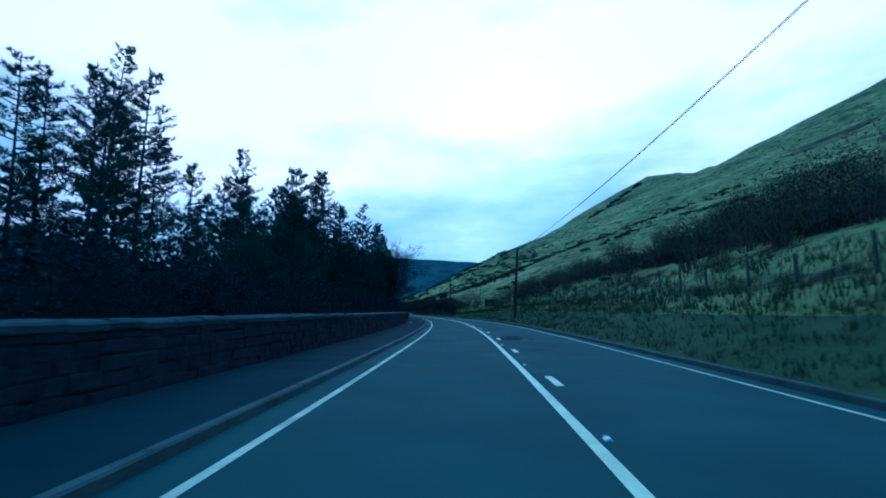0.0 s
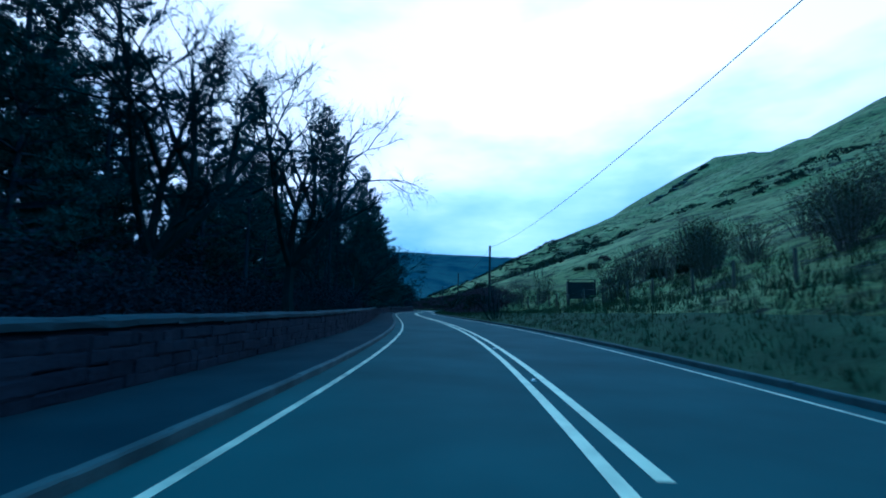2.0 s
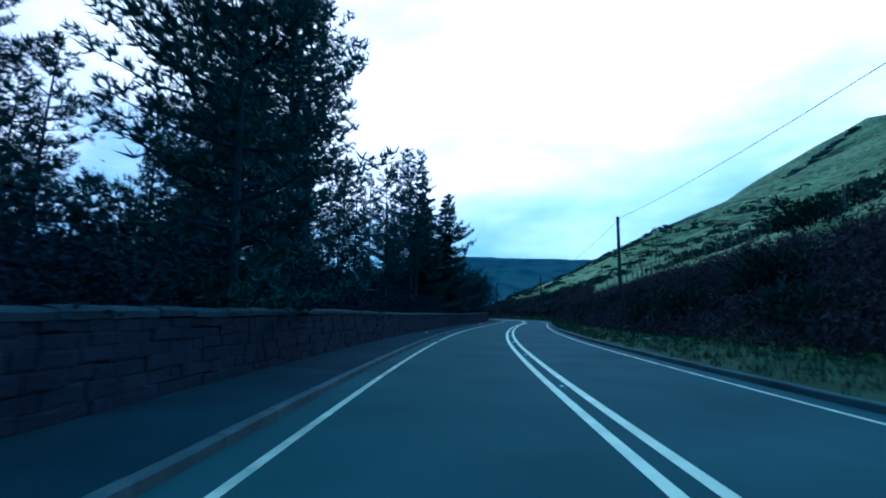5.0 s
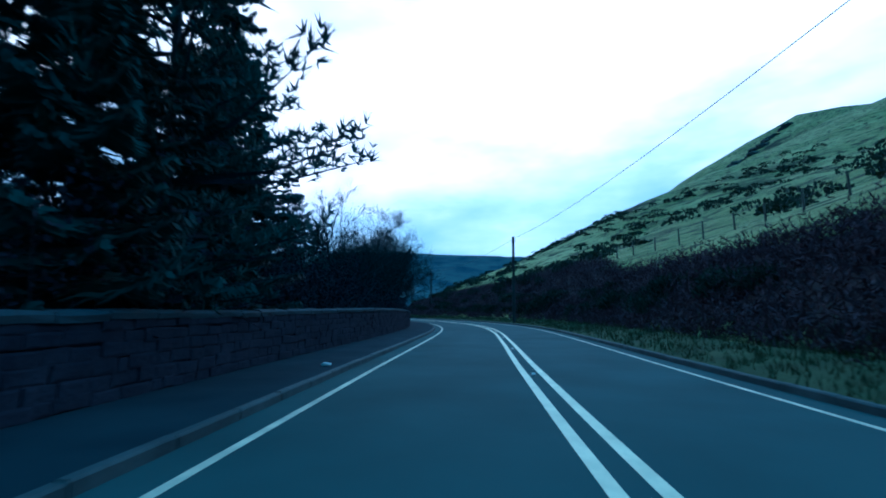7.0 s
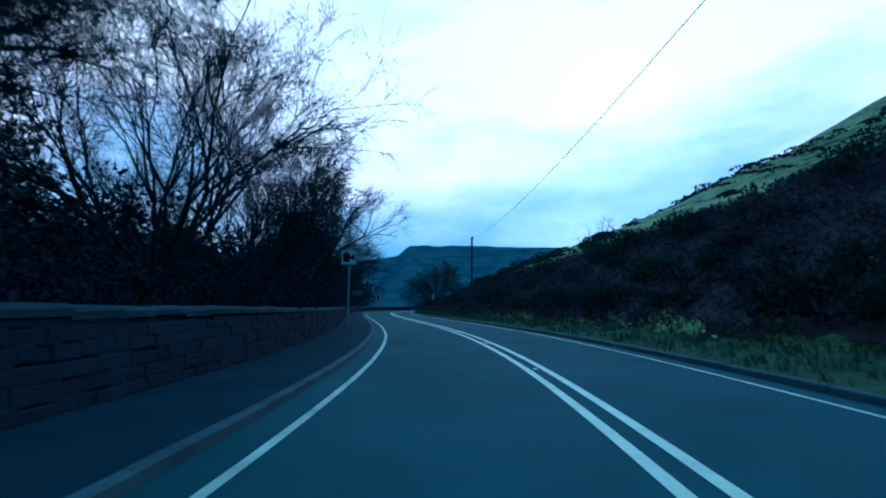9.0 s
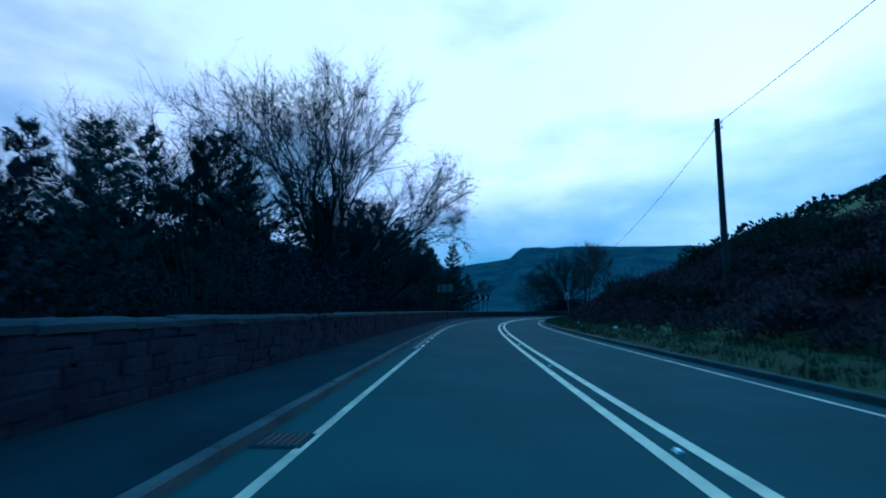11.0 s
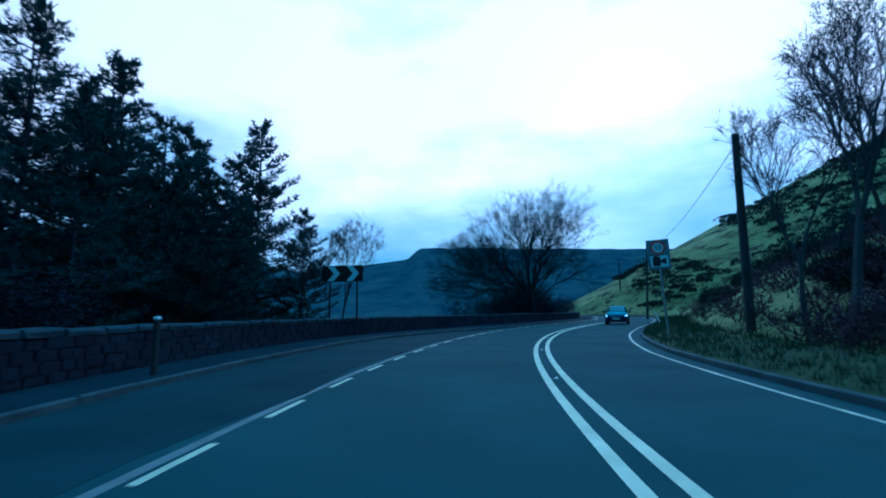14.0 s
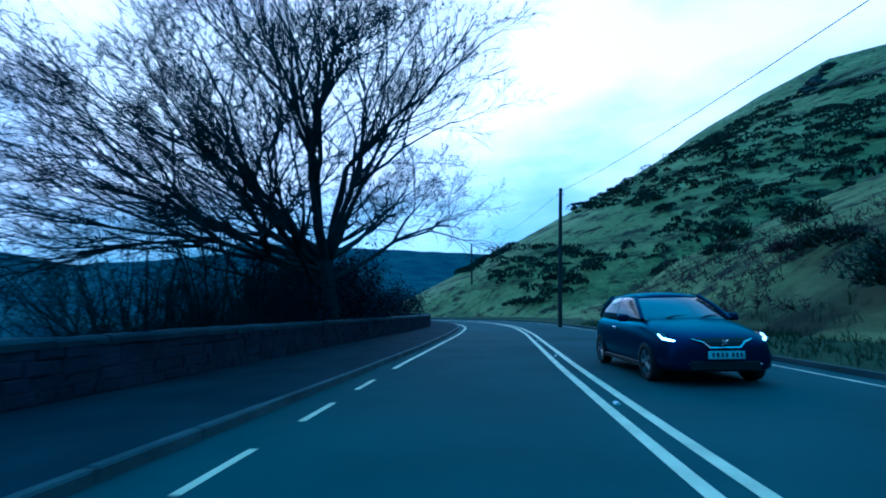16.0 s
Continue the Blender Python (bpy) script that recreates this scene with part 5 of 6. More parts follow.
def sheep_pen():
    """A small square pen of weathered timber boards against the field fence."""
    x, y = 8.4, 81.2
    ob = thing("sheep_pen", (x, y, ground_z(x, y)), "small dark weathered timber pen beside the field fence", "pen", rz=radians(-6))
    for px in (-0.95, 0.95):
        for py in (-0.8, 0.8):
            part("post", box_bm((0.10, 0.10, 1.9), (px, py, 0.65), 0.01), WOODPOLE, ob)
    for k in range(6):
        z = 0.30 + 0.21 * k
        for py in (-0.86, 0.86):
            part("board", box_bm((2.0, 0.03, 0.16), (0, py, z), 0.004), WOODPOLE, ob)
        for px in (-1.01, 1.01):
            part("board", box_bm((0.03, 1.66, 0.16), (px, 0, z), 0.004), WOODPOLE, ob)
    part("top_rail", box_bm((2.2, 0.12, 0.06), (0, -0.8, 1.62), 0.01), DEADGRASS, ob, "paler top rail")


sheep_pen()


# ---------------------------------------------------------------- road signs
def flat_shape(outline, depth=0.004):
    """A thin plate from an outline in x and z, facing -y."""
    bm = bmesh.new()
    front = [bm.verts.new((x, -depth, z)) for x, z in outline]
    rear = [bm.verts.new((x, 0, z)) for x, z in outline]
    bm.faces.new(front)
    bm.faces.new(rear[::-1])
    for i in range(len(outline)):
        j = (i + 1) % len(outline)
        bm.faces.new((front[j], front[i], rear[i], rear[j]))
    bmesh.ops.recalc_face_normals(bm, faces=bm.faces)
    return bm


def rect(x0, x1, z0, z1):
    return [(x0, z0), (x1, z0), (x1, z1), (x0, z1)]


def shifted(ob, y):
    ob.location.y = y
    return ob


def post_part(parent, x, z0, z1, r=0.038, mat=None, label="grey steel post"):
    sh = Shape()
    sh.tube([Vector((x, 0.05, z0)), Vector((x, 0.05, z1))], [r, r], 10)
    part("post", sh.mesh("post"), mat or GALV, parent, label)


def ring_bm(r0, r1, z, n=40, depth=0.004):
    bm = bmesh.new()
    loops = []
    for y in (-depth, 0):
        for r in (r0, r1):
            loops.append([bm.verts.new((r * math.cos(2 * math.pi * k / n), y, z + r * math.sin(2 * math.pi * k / n))) for k in range(n)])
    for k in range(n):
        j = (k + 1) % n
        bm.faces.new((loops[0][k], loops[0][j], loops[1][j], loops[1][k]))
        bm.faces.new((loops[1][k], loops[1][j], loops[3][j], loops[3][k]))
        bm.faces.new((loops[0][j], loops[0][k], loops[2][k], loops[2][j]))
    bmesh.ops.recalc_face_normals(bm, faces=bm.faces)
    return bm


def disc(r, z, n=40):
    return [(r * math.cos(2 * math.pi * k / n), z + r * math.sin(2 * math.pi * k / n)) for k in range(n)]


def camera_symbol(parent, x, z, k, y):
    """The old box camera of the traffic sign, side on: body, lens cone and knobs."""
    for name, outline in (("symbol_body", rect(x - 0.22 * k, x + 0.04 * k, z - 0.17 * k, z + 0.17 * k)),
                          ("symbol_lens", [(x + 0.05 * k, z - 0.05 * k), (x + 0.24 * k, z - 0.12 * k), (x + 0.24 * k, z + 0.12 * k), (x + 0.05 * k, z + 0.05 * k)]),
                          ("symbol_knob", rect(x - 0.16 * k, x - 0.04 * k, z + 0.18 * k, z + 0.225 * k))):
        shifted(part(name, flat_shape(outline), SIGNBLACK, parent), y)


def speed_sign():
    g = ground_z(-41.2, 282.0)
    ob = thing("speed_limit_sign", (-41.2, 282.0, g), "grey plate with a 50 limit roundel and camera symbol", "road sign", rz=radians(-4))
    ob.rotation_euler.y = radians(-3)
    post_part(ob, 0.0, -0.4, 3.6 - g)
    z = 3.10 - g
    part("plate", box_bm((0.74, 0.02, 1.05), (0, 0, z), 0.004), SIGNGREY, ob, "grey backing plate")
    shifted(part("roundel", flat_shape(disc(0.235, z + 0.235)), SIGNWHITE, ob, "white disc"), -0.014)
    shifted(part("red_ring", ring_bm(0.180, 0.235, z + 0.235), SIGNRED, ob, "red ring"), -0.020)
    text = bpy.data.curves.new("number", "FONT")
    text.body, text.size, text.align_x, text.align_y, text.extrude = "50", 0.25, "CENTER", "CENTER", 0.001
    num = new("number", text)
    num.data.materials.append(SIGNBLACK)
    num.parent = ob
    num.matrix_basis = pose(0, -0.024, z + 0.235, 90, 0, 0)
    shifted(part("camera_panel", flat_shape(rect(-0.30, 0.30, z - 0.45, z - 0.05)), SIGNWHITE, ob, "white panel with a black camera symbol"), -0.014)
    shifted(part("panel_border", flat_shape(rect(-0.32, 0.32, z - 0.47, z - 0.03)), SIGNBLACK, ob), -0.0115)
    camera_symbol(ob, 0.0, z - 0.25, 0.96, -0.020)


def small_camera_sign():
    x, y = -24.3, 202.6
    ob = thing("camera_sign", (x, y, 0.10), "small white traffic camera sign on a thin grey post", "road sign", rz=radians(12))
    post_part(ob, 0.0, -0.05, 3.35)
    part("plate", box_bm((0.62, 0.02, 0.62), (0, 0, 3.0), 0.004), SIGNWHITE, ob)
    shifted(part("border", flat_shape(rect(-0.31, 0.31, 2.69, 3.31)), SIGNBLACK, ob), -0.0125)
    shifted(part("face", flat_shape(rect(-0.285, 0.285, 2.715, 3.285)), SIGNWHITE, ob), -0.0145)
    camera_symbol(ob, 0.0, 3.0, 1.05, -0.020)


def chevron_board():
    """Two white chevrons on black, pointing right, on two posts behind the wall."""
    x, y = -54.9, 284.7
    ob = thing("chevron_sign", (x, y, 0.0), "black bend board with two white chevrons on dark posts", "road sign", rz=radians(8))
    z, w, h = 3.02, 2.02, 0.78
    for px in (-0.62, 0.72):
        post_part(ob, px, -1.6, z + 0.2, 0.045, SIGNBLACK, "dark steel post")
    part("board", box_bm((w, 0.025, h), (0, 0, z), 0.005), SIGNBLACK, ob)
    for k in (-1, 1):
        cx = k * 0.47 + 0.02
        t = h / 2 - 0.03
        shifted(part("chevron", flat_shape([(cx - 0.28, z + t), (cx + 0.02, z + t), (cx + 0.33, z), (cx + 0.02, z - t), (cx - 0.28, z - t), (cx + 0.02, z)]), SIGNWHITE, ob, "white reflective chevron"), -0.016)


def direction_board():
    """The back of a three-panel board that faces the oncoming lane."""
    x, y = -49.2, 260.4
    ob = thing("road_sign_back", (x, y, 0.0), "bare grey back of a large sign on two posts", "road sign", rz=radians(-3))
    for px in (-0.43, 0.36):
        post_part(ob, px, -1.2, 3.72, 0.06, SIGNBLACK, "dark steel post")
    for i, px in enumerate((-0.62, 0.0, 0.62)):
        part("panel", box_bm((0.56, 0.03, 0.78), (px, 0.11, 3.34), 0.004), SIGNGREY, ob, "grey aluminium panel")
    for z in (3.12, 3.56):
        part("rail", box_bm((1.82, 0.04, 0.05), (0, 0.075, z)), GALV, ob, "galvanised cross rail")


speed_sign()
small_camera_sign()
chevron_board()
direction_board()

# leaning marker stake on the bank and a pale post by the lay-by
ob = thing("marker_stake", (-38.4, 299.4, ground_z(-38.4, 299.4)), "pale leaning plastic marker stake in the scrub", "stake")
sh = Shape()
sh.tube([Vector((0.35, 0, -0.2)), Vector((-0.25, 0, 1.15))], [0.035, 0.03], 8)
part("shaft", sh.mesh("shaft"), SIGNWHITE, ob)
ob = thing("marker_post", (-51.9, 271.4, 0.1), "short dark marker post with a pale cap beside the lay-by wall", "post")
part("body", box_bm((0.10, 0.10, 0.98), (0, 0, 0.48), 0.015), WOODPOLE, ob)
part("cap", box_bm((0.11, 0.11, 0.07), (0, 0, 1.0), 0.02), SIGNWHITE, ob, "white reflective cap")


# ---------------------------------------------------------------- patches, iron covers, litter
def patch(s, lat, long, wide, seed, label):
    rng = random.Random(seed)
    pts = []
    for k in range(18):
        a = 2 * math.pi * k / 18
        r = 1 + rng.uniform(-0.13, 0.13)
        pts.append((max(-1, min(1, 1.25 * math.cos(a))) * long / 2 * r, max(-1, min(1, 1.25 * math.sin(a))) * wide / 2 * r))
    bm = bmesh.new()
    h = heading(s)
    o = at(s, lat, 0.004)
    bm.faces.new([bm.verts.new((o.x - math.sin(h) * a + math.cos(h) * b, o.y + math.cos(h) * a + math.sin(h) * b, 0.0042)) for a, b in pts][::-1])
    bmesh.ops.recalc_face_normals(bm, faces=bm.faces)
    for f in bm.faces:
        if f.normal.z < 0:
            f.normal_flip()
    part("asphalt_patch", bm, REPAIR, road, label)


for s, lat, long, wide, seed in ((19.8, 0.80, 0.8, 0.9, 1), (21.0, 1.00, 1.0, 1.0, 2), (22.4, 1.20, 0.7, 0.8, 3), (20.2, 1.75, 0.5, 0.3, 4), (263, -1.5, 0.5, 1.0, 7)):
    patch(s, lat, long, wide, seed, "dark irregular asphalt repair")


def gully(s, lat):
    ob = new("gully_grating")
    ob.parent = road
    ob.matrix_basis = Matrix.Translation(at(s, lat, 0.003)) @ Matrix.Rotation(heading(s), 4, "Z")
    part("grating_frame", box_bm((0.46, 0.46, 0.016), (0, 0, 0)), PATCH, ob, "rusty dark iron frame")
    for k in range(6):
        part("grating_bar", box_bm((0.035, 0.38, 0.012), (-0.16 + 0.064 * k, 0, 0.011), 0.003), WIRE, ob)


for s in (34, 82, 130.5, 131.2, 178, 226):
    gully(s, -3.25)


def litter(s, lat, z, size, seed):
    """A crumpled scrap."""
    rng = random.Random(seed)
    bm = bmesh.new()
    bmesh.ops.create_icosphere(bm, subdivisions=2, radius=size)
    for v in bm.verts:
        v.co = Vector((v.co.x * 1.3, v.co.y * 0.8, v.co.z * 0.55)) * (1 + rng.uniform(-0.3, 0.3))
    p = at(s, lat, z + size * 0.3)
    ob = part("litter", bm, LITTER)
    ob.matrix_basis = Matrix.Translation(p) @ Matrix.Rotation(rng.uniform(0, 6), 4, "Z")
    tagged(ob, "small crumpled white scrap lying on the ground", "litter", "scattered litter")


for i, (s, lat, z, size) in enumerate(((16.5, 5.6, 0.30, 0.06), (72, 6.2, 0.42, 0.06), (74, 6.9, 0.5, 0.05), (47, -4.1, 0.11, 0.04), (42, -4.9, 0.11, 0.04), (137, -4.6, 0.11, 0.05), (160.5, -3.95, 0.11, 0.07),
                                       (199, 5.6, 0.35, 0.07), (200.5, 6.4, 0.4, 0.06), (244.5, 5.3, 0.33, 0.10), (249, 4.6, 0.25, 0.06), (253.5, 5.2, 0.32, 0.10), (281, -8.6, 0.11, 0.06), (287, -8.9, 0.11, 0.05), (128, 4.9, 0.3, 0.06))):
    litter(s, lat, z, size, 100 + i)


# ---------------------------------------------------------------- rock outcrops on the skyline
def outcrop(x, y, size, seed, flatness=0.55):
    rng = random.Random(seed)
    bm = bmesh.new()
    bmesh.ops.create_icosphere(bm, subdivisions=3, radius=1.0)
    for v in bm.verts:
        n = noise.noise(v.co * 1.7 + Vector((seed, 0, 0))) * 0.45 + noise.noise(v.co * 4.1 + Vector((0, seed, 0))) * 0.18
        v.co *= 1 + n
        v.co.z = (round(v.co.z * 5) / 5 * 0.3 + v.co.z * 0.7) * flatness
    ob = part("rock_outcrop", bm, ROCK)
    ob.matrix_basis = Matrix.Translation((x, y, ground_z(x, y) - size * 0.36)) @ Matrix.Rotation(rng.uniform(-0.4, 0.4), 4, "Z") @ Matrix.Diagonal((size * 1.5, size, size, 1))
    tagged(ob, "dark weathered gritstone outcrop on the hill's skyline", "rock", "crags on the hill")


rng = random.Random(90)
for k in range(13):                                # the broken edge that steps up to the brow
    u = k / 12
    outcrop(170 + 68 * u + rng.uniform(-3, 3), 514 + 36 * u + rng.uniform(-4, 4), rng.uniform(2.6, 5.2), 40 + k, 0.75)
for k in range(9):                                 # a lower band along the face
    u = k / 8
    outcrop(205 + 70 * u + rng.uniform(-4, 4), 470 + 20 * u + rng.uniform(-5, 5), rng.uniform(1.8, 3.6), 70 + k, 0.6)
for x, y, size, n in ((290, 560, 4, 3), (120, 452, 2.2, 4), (78, 420, 1.8, 4)):
    for k in range(n):
        outcrop(x + rng.uniform(-2.4, 2.4) * size, y + rng.uniform(-2.4, 2.4) * size, size * rng.uniform(0.4, 1.0), int(x) + k)


# ---------------------------------------------------------------- the oncoming hatchback
CARPAINT = material("navy_car_paint", (0.003, 0.017, 0.048), (0.005, 0.024, 0.066), 2, 60, 0.30, 0.0, metal=0.5, spec=0.04)
CARPAINT.node_tree.nodes["Principled BSDF"].inputs["Specular Tint"].default_value = (0.16, 0.85, 1.0, 1)
CARPAINT.node_tree.nodes["Principled BSDF"].inputs["Coat Weight"].default_value = 0.0
GLASS = material("dark_car_glass", (0.010, 0.013, 0.016), (0.016, 0.020, 0.024), 2, 40, 0.06, 0.0, spec=0.8)
TYRE = material("tyre_rubber", (0.010, 0.010, 0.010), (0.022, 0.022, 0.022), 6, 60, 0.85, 0.2)
ALLOY = material("alloy_wheel", (0.30, 0.31, 0.32), (0.45, 0.46, 0.47), 5, 40, 0.35, 0.0, metal=0.8)
CHROME = material("chrome_trim", (0.60, 0.61, 0.62), (0.72, 0.73, 0.74), 3, 30, 0.15, 0.0, metal=1.0)
TRIM = material("black_plastic_trim", (0.008, 0.008, 0.009), (0.018, 0.018, 0.019), 4, 60, 0.6, 0.1)
LAMP = glow("headlight_glow", (0.85, 0.93, 1.0), 3.5)


def hatchback():
    """A small five-door hatchback, nose towards -y, 3.98 m long and 1.74 m wide."""
    ob = thing("hatchback_car", CAR_AT, "dark blue hatchback with lit headlamps on the road", "car", rz=CAR_TURN)

    def loft(name, rows, mat, label="", parent=None, crease=None):
        """Skin over cross-sections: each row is y and a half profile of (x, z) from the top middle outwards and down."""
        n = len(rows[0][1])
        v, f = [], []
        for y, prof in rows:
            v += [(x, y, z) for x, z in prof] + [(-x, y, z) for x, z in prof[:0:-1] if True]
        w = len(v) // len(rows)
        for i in range(len(rows) - 1):
            for k in range(w):
                j = (k + 1) % w
                f.append((i * w + k, i * w + j, (i + 1) * w + j, (i + 1) * w + k))
        f += [tuple(range(w))[::-1], tuple(range((len(rows) - 1) * w, len(rows) * w))]
        me = raw(name, v, f, True)
        o = part(name, me, mat, parent or ob, label)
        bev = o.modifiers.new("soft", "SUBSURF")
        bev.levels = bev.render_levels = 2
        return o

    def lower(y, half, top, belt, sill, crown):
        return (y, [(0, top + crown), (half * 0.55, top + crown * 0.8), (half * 0.86, top), (half * 0.97, belt), (half, (belt + sill) / 2), (half * 0.97, sill + 0.06), (half * 0.88, sill), (0, sill)])

    loft("body", [lower(-1.99, 0.56, 0.60, 0.50, 0.26, 0.02), lower(-1.93, 0.72, 0.68, 0.56, 0.22, 0.03), lower(-1.75, 0.82, 0.78, 0.62, 0.20, 0.03), lower(-1.35, 0.86, 0.88, 0.70, 0.19, 0.045),
                  lower(-0.85, 0.87, 0.97, 0.78, 0.19, 0.04), lower(-0.3, 0.87, 0.97, 0.82, 0.19, 0.0), lower(0.6, 0.87, 0.98, 0.84, 0.19, 0.0), lower(1.4, 0.87, 1.00, 0.86, 0.21, 0.0), lower(1.8, 0.82, 0.98, 0.82, 0.26, 0.0), lower(1.98, 0.70, 0.90, 0.74, 0.34, 0.0)], CARPAINT)

    def cabin(y, half, z, low):
        return (y, [(0, z), (half * 0.5, z - 0.01), (half * 0.84, z - 0.05), (half, low), (half * 0.9, low - 0.1), (0, low - 0.1)])

    def glazed(y, half, top, z, low):
        return (y, [(0, z), (top * 0.6, z - 0.01), (top * 0.96, z - 0.04), (top, z - 0.05 - (z - low) * 0.08), ((half + top) / 2 + 0.012, (z + low) / 2), (half, low + 0.02), (half, low - 0.04), (half * 0.9, low - 0.1), (0, low - 0.1)])

    loft("cabin", [glazed(-0.95, 0.72, 0.69, 0.98, 0.93), glazed(-0.78, 0.745, 0.71, 1.06, 0.95), glazed(-0.2, 0.765, 0.635, 1.39, 0.96), glazed(0.1, 0.765, 0.625, 1.455, 0.96), glazed(0.7, 0.765, 0.625, 1.465, 0.98), glazed(1.3, 0.745, 0.60, 1.40, 1.0), glazed(1.65, 0.71, 0.60, 1.24, 1.0), glazed(1.88, 0.64, 0.60, 1.0, 0.96)], GLASS, "dark reflecting windows")
    loft("roof", [cabin(-0.22, 0.60, 1.40, 1.375), cabin(0.0, 0.645, 1.475, 1.41), cabin(0.7, 0.65, 1.492, 1.42), cabin(1.3, 0.62, 1.43, 1.36), cabin(1.62, 0.55, 1.30, 1.24)], CARPAINT)
    for sx in (-1, 1):
        for name, y0, z0, y1, z1, r in (("front_pillar", -0.88, 0.97, -0.18, 1.40, 0.035), ("middle_pillar", 0.42, 0.98, 0.40, 1.42, 0.04), ("rear_pillar", 1.72, 1.0, 1.25, 1.40, 0.07)):
            sh = Shape()
            sh.tube([Vector((sx * (0.735 if y0 < 1 else 0.65), y0, z0)), Vector((sx * (0.665 if y0 < 1 else 0.62), (y0 + y1) / 2, (z0 + z1) / 2 + 0.01)), Vector((sx * (0.575 if y0 < 1 else 0.53), y1, z1 - 0.02))], [r, r, r], 6)
            part(name, sh.mesh(name), CARPAINT, ob)
        mirror = part("door_mirror", box_bm((0.20, 0.10, 0.13), (sx * 0.96, -0.55, 1.00), 0.03), CARPAINT, ob)
        part("mirror_glass", box_bm((0.15, 0.006, 0.09), (sx * 0.96, -0.497, 1.00), 0.002), GLASS, mirror)
        part("door_handle", box_bm((0.02, 0.18, 0.03), (sx * 0.865, 0.25, 0.80), 0.006), CHROME, ob, "slim door handle")
        part("sill_trim", box_bm((0.04, 2.2, 0.08), (sx * 0.85, 0.0, 0.24), 0.01), TRIM, ob)
        # swept headlamp with a lit strip
        lamp = part("headlight", flat_lamp(sx), GLASS, ob, "swept clear headlamp")
        strip = Shape()
        strip.tube([Vector((sx * 0.44, -1.915, 0.655)), Vector((sx * 0.66, -1.845, 0.665)), Vector((sx * 0.77, -1.715, 0.70)), Vector((sx * 0.785, -1.60, 0.76))], [0.018, 0.022, 0.020, 0.012], 6)
        part("lit_strip", strip.mesh("lit_strip"), LAMP, lamp, "white glowing daytime lamp")
        fog = Shape()
        fog.tube([Vector((sx * 0.50, -1.975, 0.335)), Vector((sx * 0.66, -1.90, 0.35)), Vector((sx * 0.76, -1.80, 0.38))], [0.012, 0.014, 0.008], 5)
        part("bumper_trim", fog.mesh("bumper_trim"), CHROME, ob, "thin bright bumper strip")
        for y in (-1.22, 1.30):
            wheel(ob, sx, y)
    part("grille", flat_grille(), TRIM, ob, "black mesh grille")
    trim = Shape()
    trim.tube([Vector((x, y, z)) for x, y, z in ((-0.44, -1.93, 0.70), (-0.30, -1.99, 0.655), (-0.22, -2.012, 0.575), (0.22, -2.012, 0.575), (0.30, -1.99, 0.655), (0.44, -1.93, 0.70))], [0.010, 0.014, 0.016, 0.016, 0.014, 0.010], 6)
    part("grille_trim", trim.mesh("grille_trim"), CHROME, ob, "bright chrome grille surround")
    badge = Shape()
    badge.tube([Vector((0.05, -2.03, 0.685)), Vector((-0.05, -2.03, 0.665)), Vector((0.05, -2.035, 0.645)), Vector((-0.05, -2.03, 0.625))], [0.009] * 4, 5)
    part("badge", badge.mesh("badge"), CHROME, ob, "small chrome badge")
    plate = part("number_plate", box_bm((0.52, 0.012, 0.112), (0, -2.035, 0.475), 0.003), SIGNWHITE, ob, "white number plate with dark bars")
    for k, x in enumerate((-0.19, -0.125, -0.06, 0.0, 0.09, 0.15, 0.21)):
        part("plate_bar", box_bm((0.034, 0.004, 0.066), (x, -2.043, 0.475)), TRIM, plate)
    part("lower_intake", box_bm((1.0, 0.03, 0.13), (0, -1.985, 0.315), 0.012), TRIM, ob, "black lower intake")
    for sx, a in ((-0.30, 0.02), (0.28, 0.02)):
        wiper = Shape()
        wiper.tube([Vector((sx - 0.05, -0.93, 0.995)), Vector((sx + 0.12, -0.84, 1.03)), Vector((sx + 0.42, -0.80, 1.045))], [0.012, 0.010, 0.006], 5)
        part("wiper", wiper.mesh("wiper"), TRIM, ob)


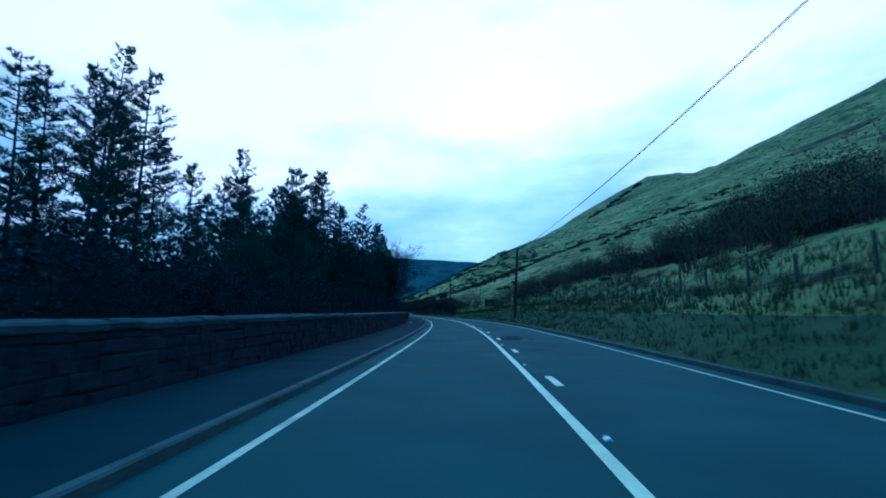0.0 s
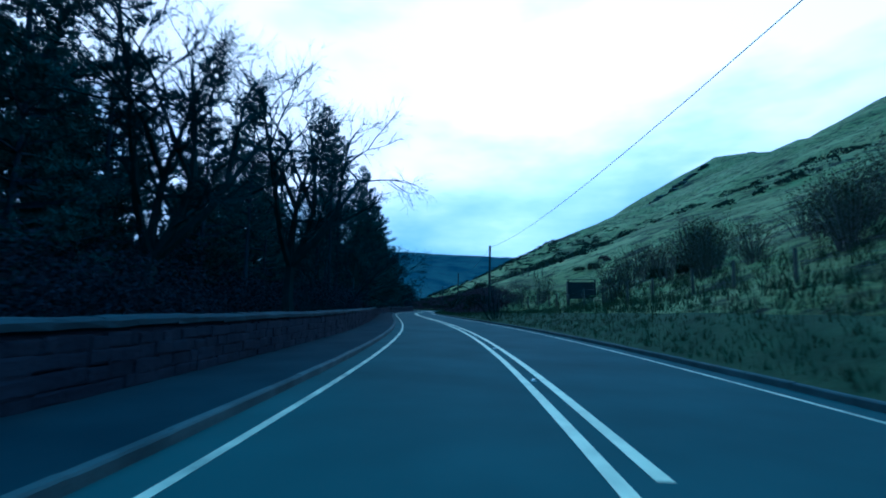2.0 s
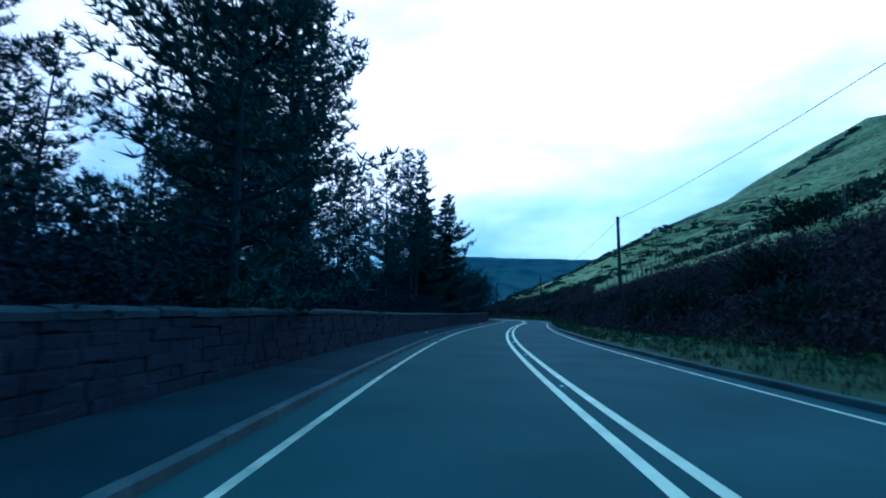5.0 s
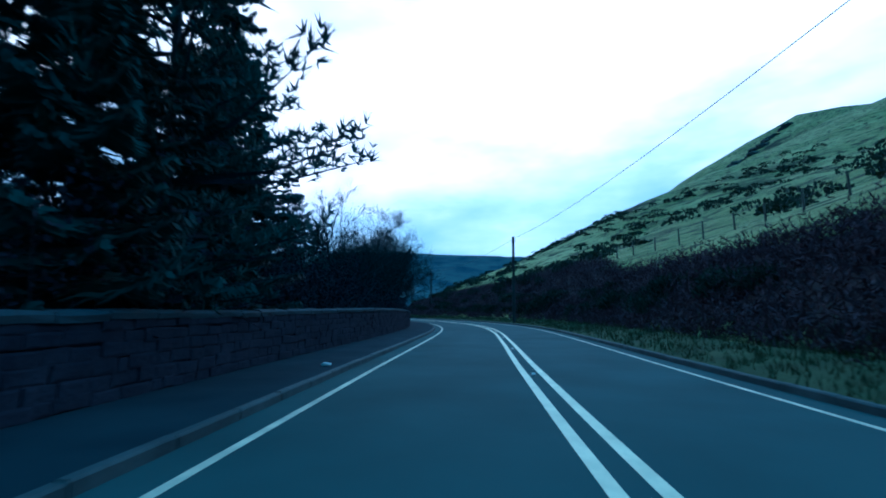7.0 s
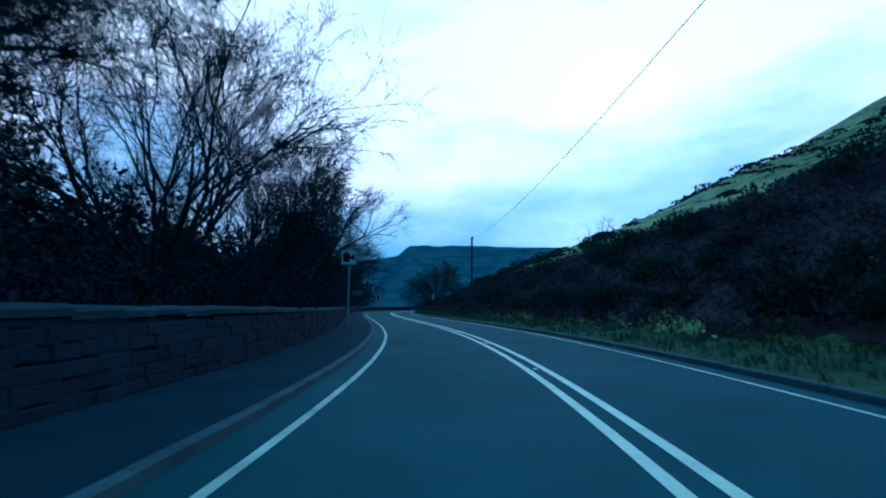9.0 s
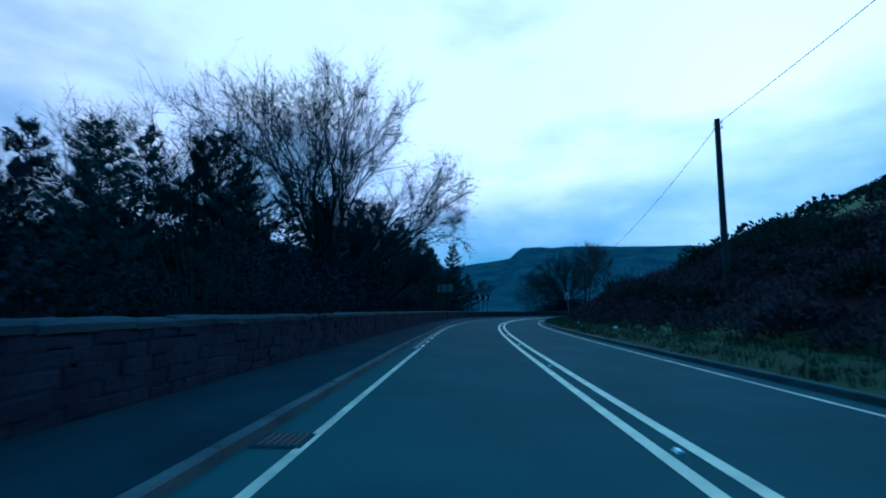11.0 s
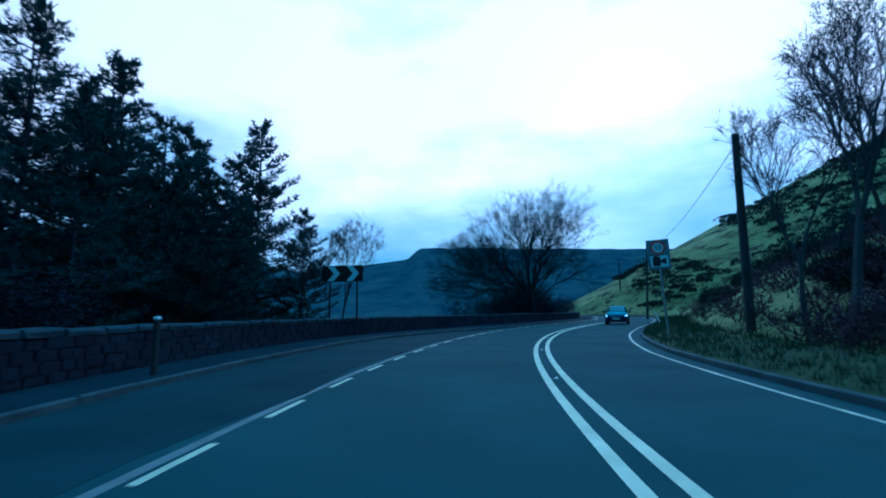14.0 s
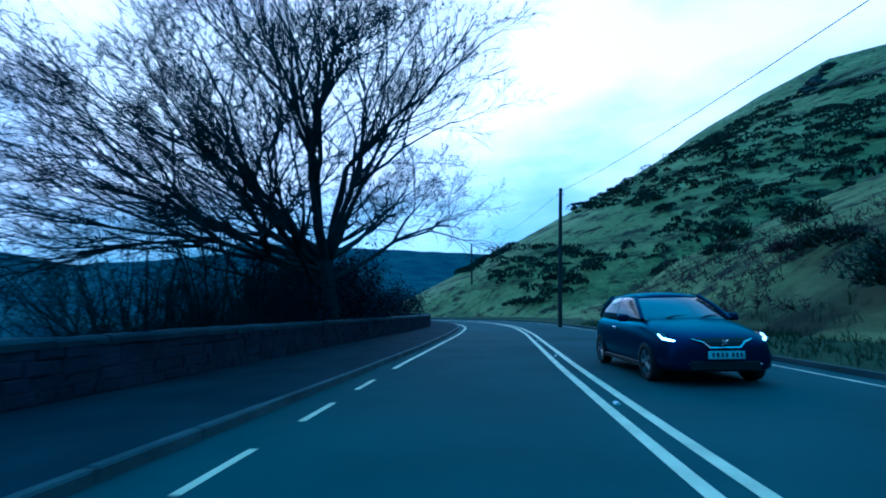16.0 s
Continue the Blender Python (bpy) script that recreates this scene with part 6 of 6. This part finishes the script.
def flat_lamp(sx):
    pts = [(0.40, -1.935, 0.70), (0.44, -1.93, 0.645), (0.68, -1.855, 0.645), (0.80, -1.70, 0.69), (0.81, -1.50, 0.79), (0.72, -1.62, 0.785), (0.58, -1.80, 0.735)]
    v = [(sx * x, y, z) for x, y, z in pts] + [(sx * x * 0.94, y + 0.12, z) for x, y, z in pts]
    n = len(pts)
    f = [tuple(range(n)), tuple(range(n, 2 * n))[::-1]] + [(i, (i + 1) % n, (i + 1) % n + n, i + n) for i in range(n)]
    return raw("headlight", v, f)


def flat_grille():
    pts = [(-0.42, -1.935, 0.715), (-0.28, -1.985, 0.655), (-0.20, -2.005, 0.585), (0.20, -2.005, 0.585), (0.28, -1.985, 0.655), (0.42, -1.935, 0.715)]
    v = pts + [(x, y + 0.1, z) for x, y, z in pts]
    n = len(pts)
    return raw("grille", v, [tuple(range(n)), tuple(range(n, 2 * n))[::-1]] + [(i, (i + 1) % n, (i + 1) % n + n, i + n) for i in range(n)])


def wheel(parent, sx, y):
    hub = Vector((sx * 0.79, y, 0.30))
    n = 28
    v, f = [], []
    prof = [(0.20, 0.0), (0.295, 0.0), (0.30, 0.02), (0.30, 0.15), (0.295, 0.17), (0.20, 0.17)]
    for k in range(n):
        a = 2 * math.pi * k / n
        v += [(hub.x + sx * (0.085 - d), hub.y + r * math.cos(a), hub.z + r * math.sin(a)) for r, d in prof]
    p = len(prof)
    for k in range(n):
        j = (k + 1) % n
        f += [(k * p + i, j * p + i, j * p + (i + 1) % p, k * p + (i + 1) % p) for i in range(p)]
    w = new("wheel")
    w.parent = parent
    part("tyre", raw("tyre", v, f, True), TYRE, w, "black tyre")
    sh = Shape()
    sh.tube([hub + Vector((sx * 0.02, 0, 0)), hub + Vector((sx * 0.045, 0, 0))], [0.20, 0.198], 24)
    part("well", sh.mesh("well"), TRIM, w, "dark wheel well")
    rim = Shape()
    for k in range(5):
        a = 2 * math.pi * k / 5
        for da in (-0.13, 0.13):
            rim.tube([hub + Vector((sx * 0.06, 0, 0)), hub + Vector((sx * 0.065, 0.195 * math.cos(a + da), 0.195 * math.sin(a + da)))], [0.022, 0.016], 5)
    m = [hub + Vector((sx * 0.06, 0.195 * math.cos(2 * math.pi * k / 24), 0.195 * math.sin(2 * math.pi * k / 24))) for k in range(25)]
    rim.tube(m, [0.014] * 25, 5)
    part("rim", rim.mesh("rim"), ALLOY, w, "silver alloy rim")


CAR_AT, CAR_TURN = tuple(at(312.8, 1.92)), heading(312.8) + radians(4)
hatchback()
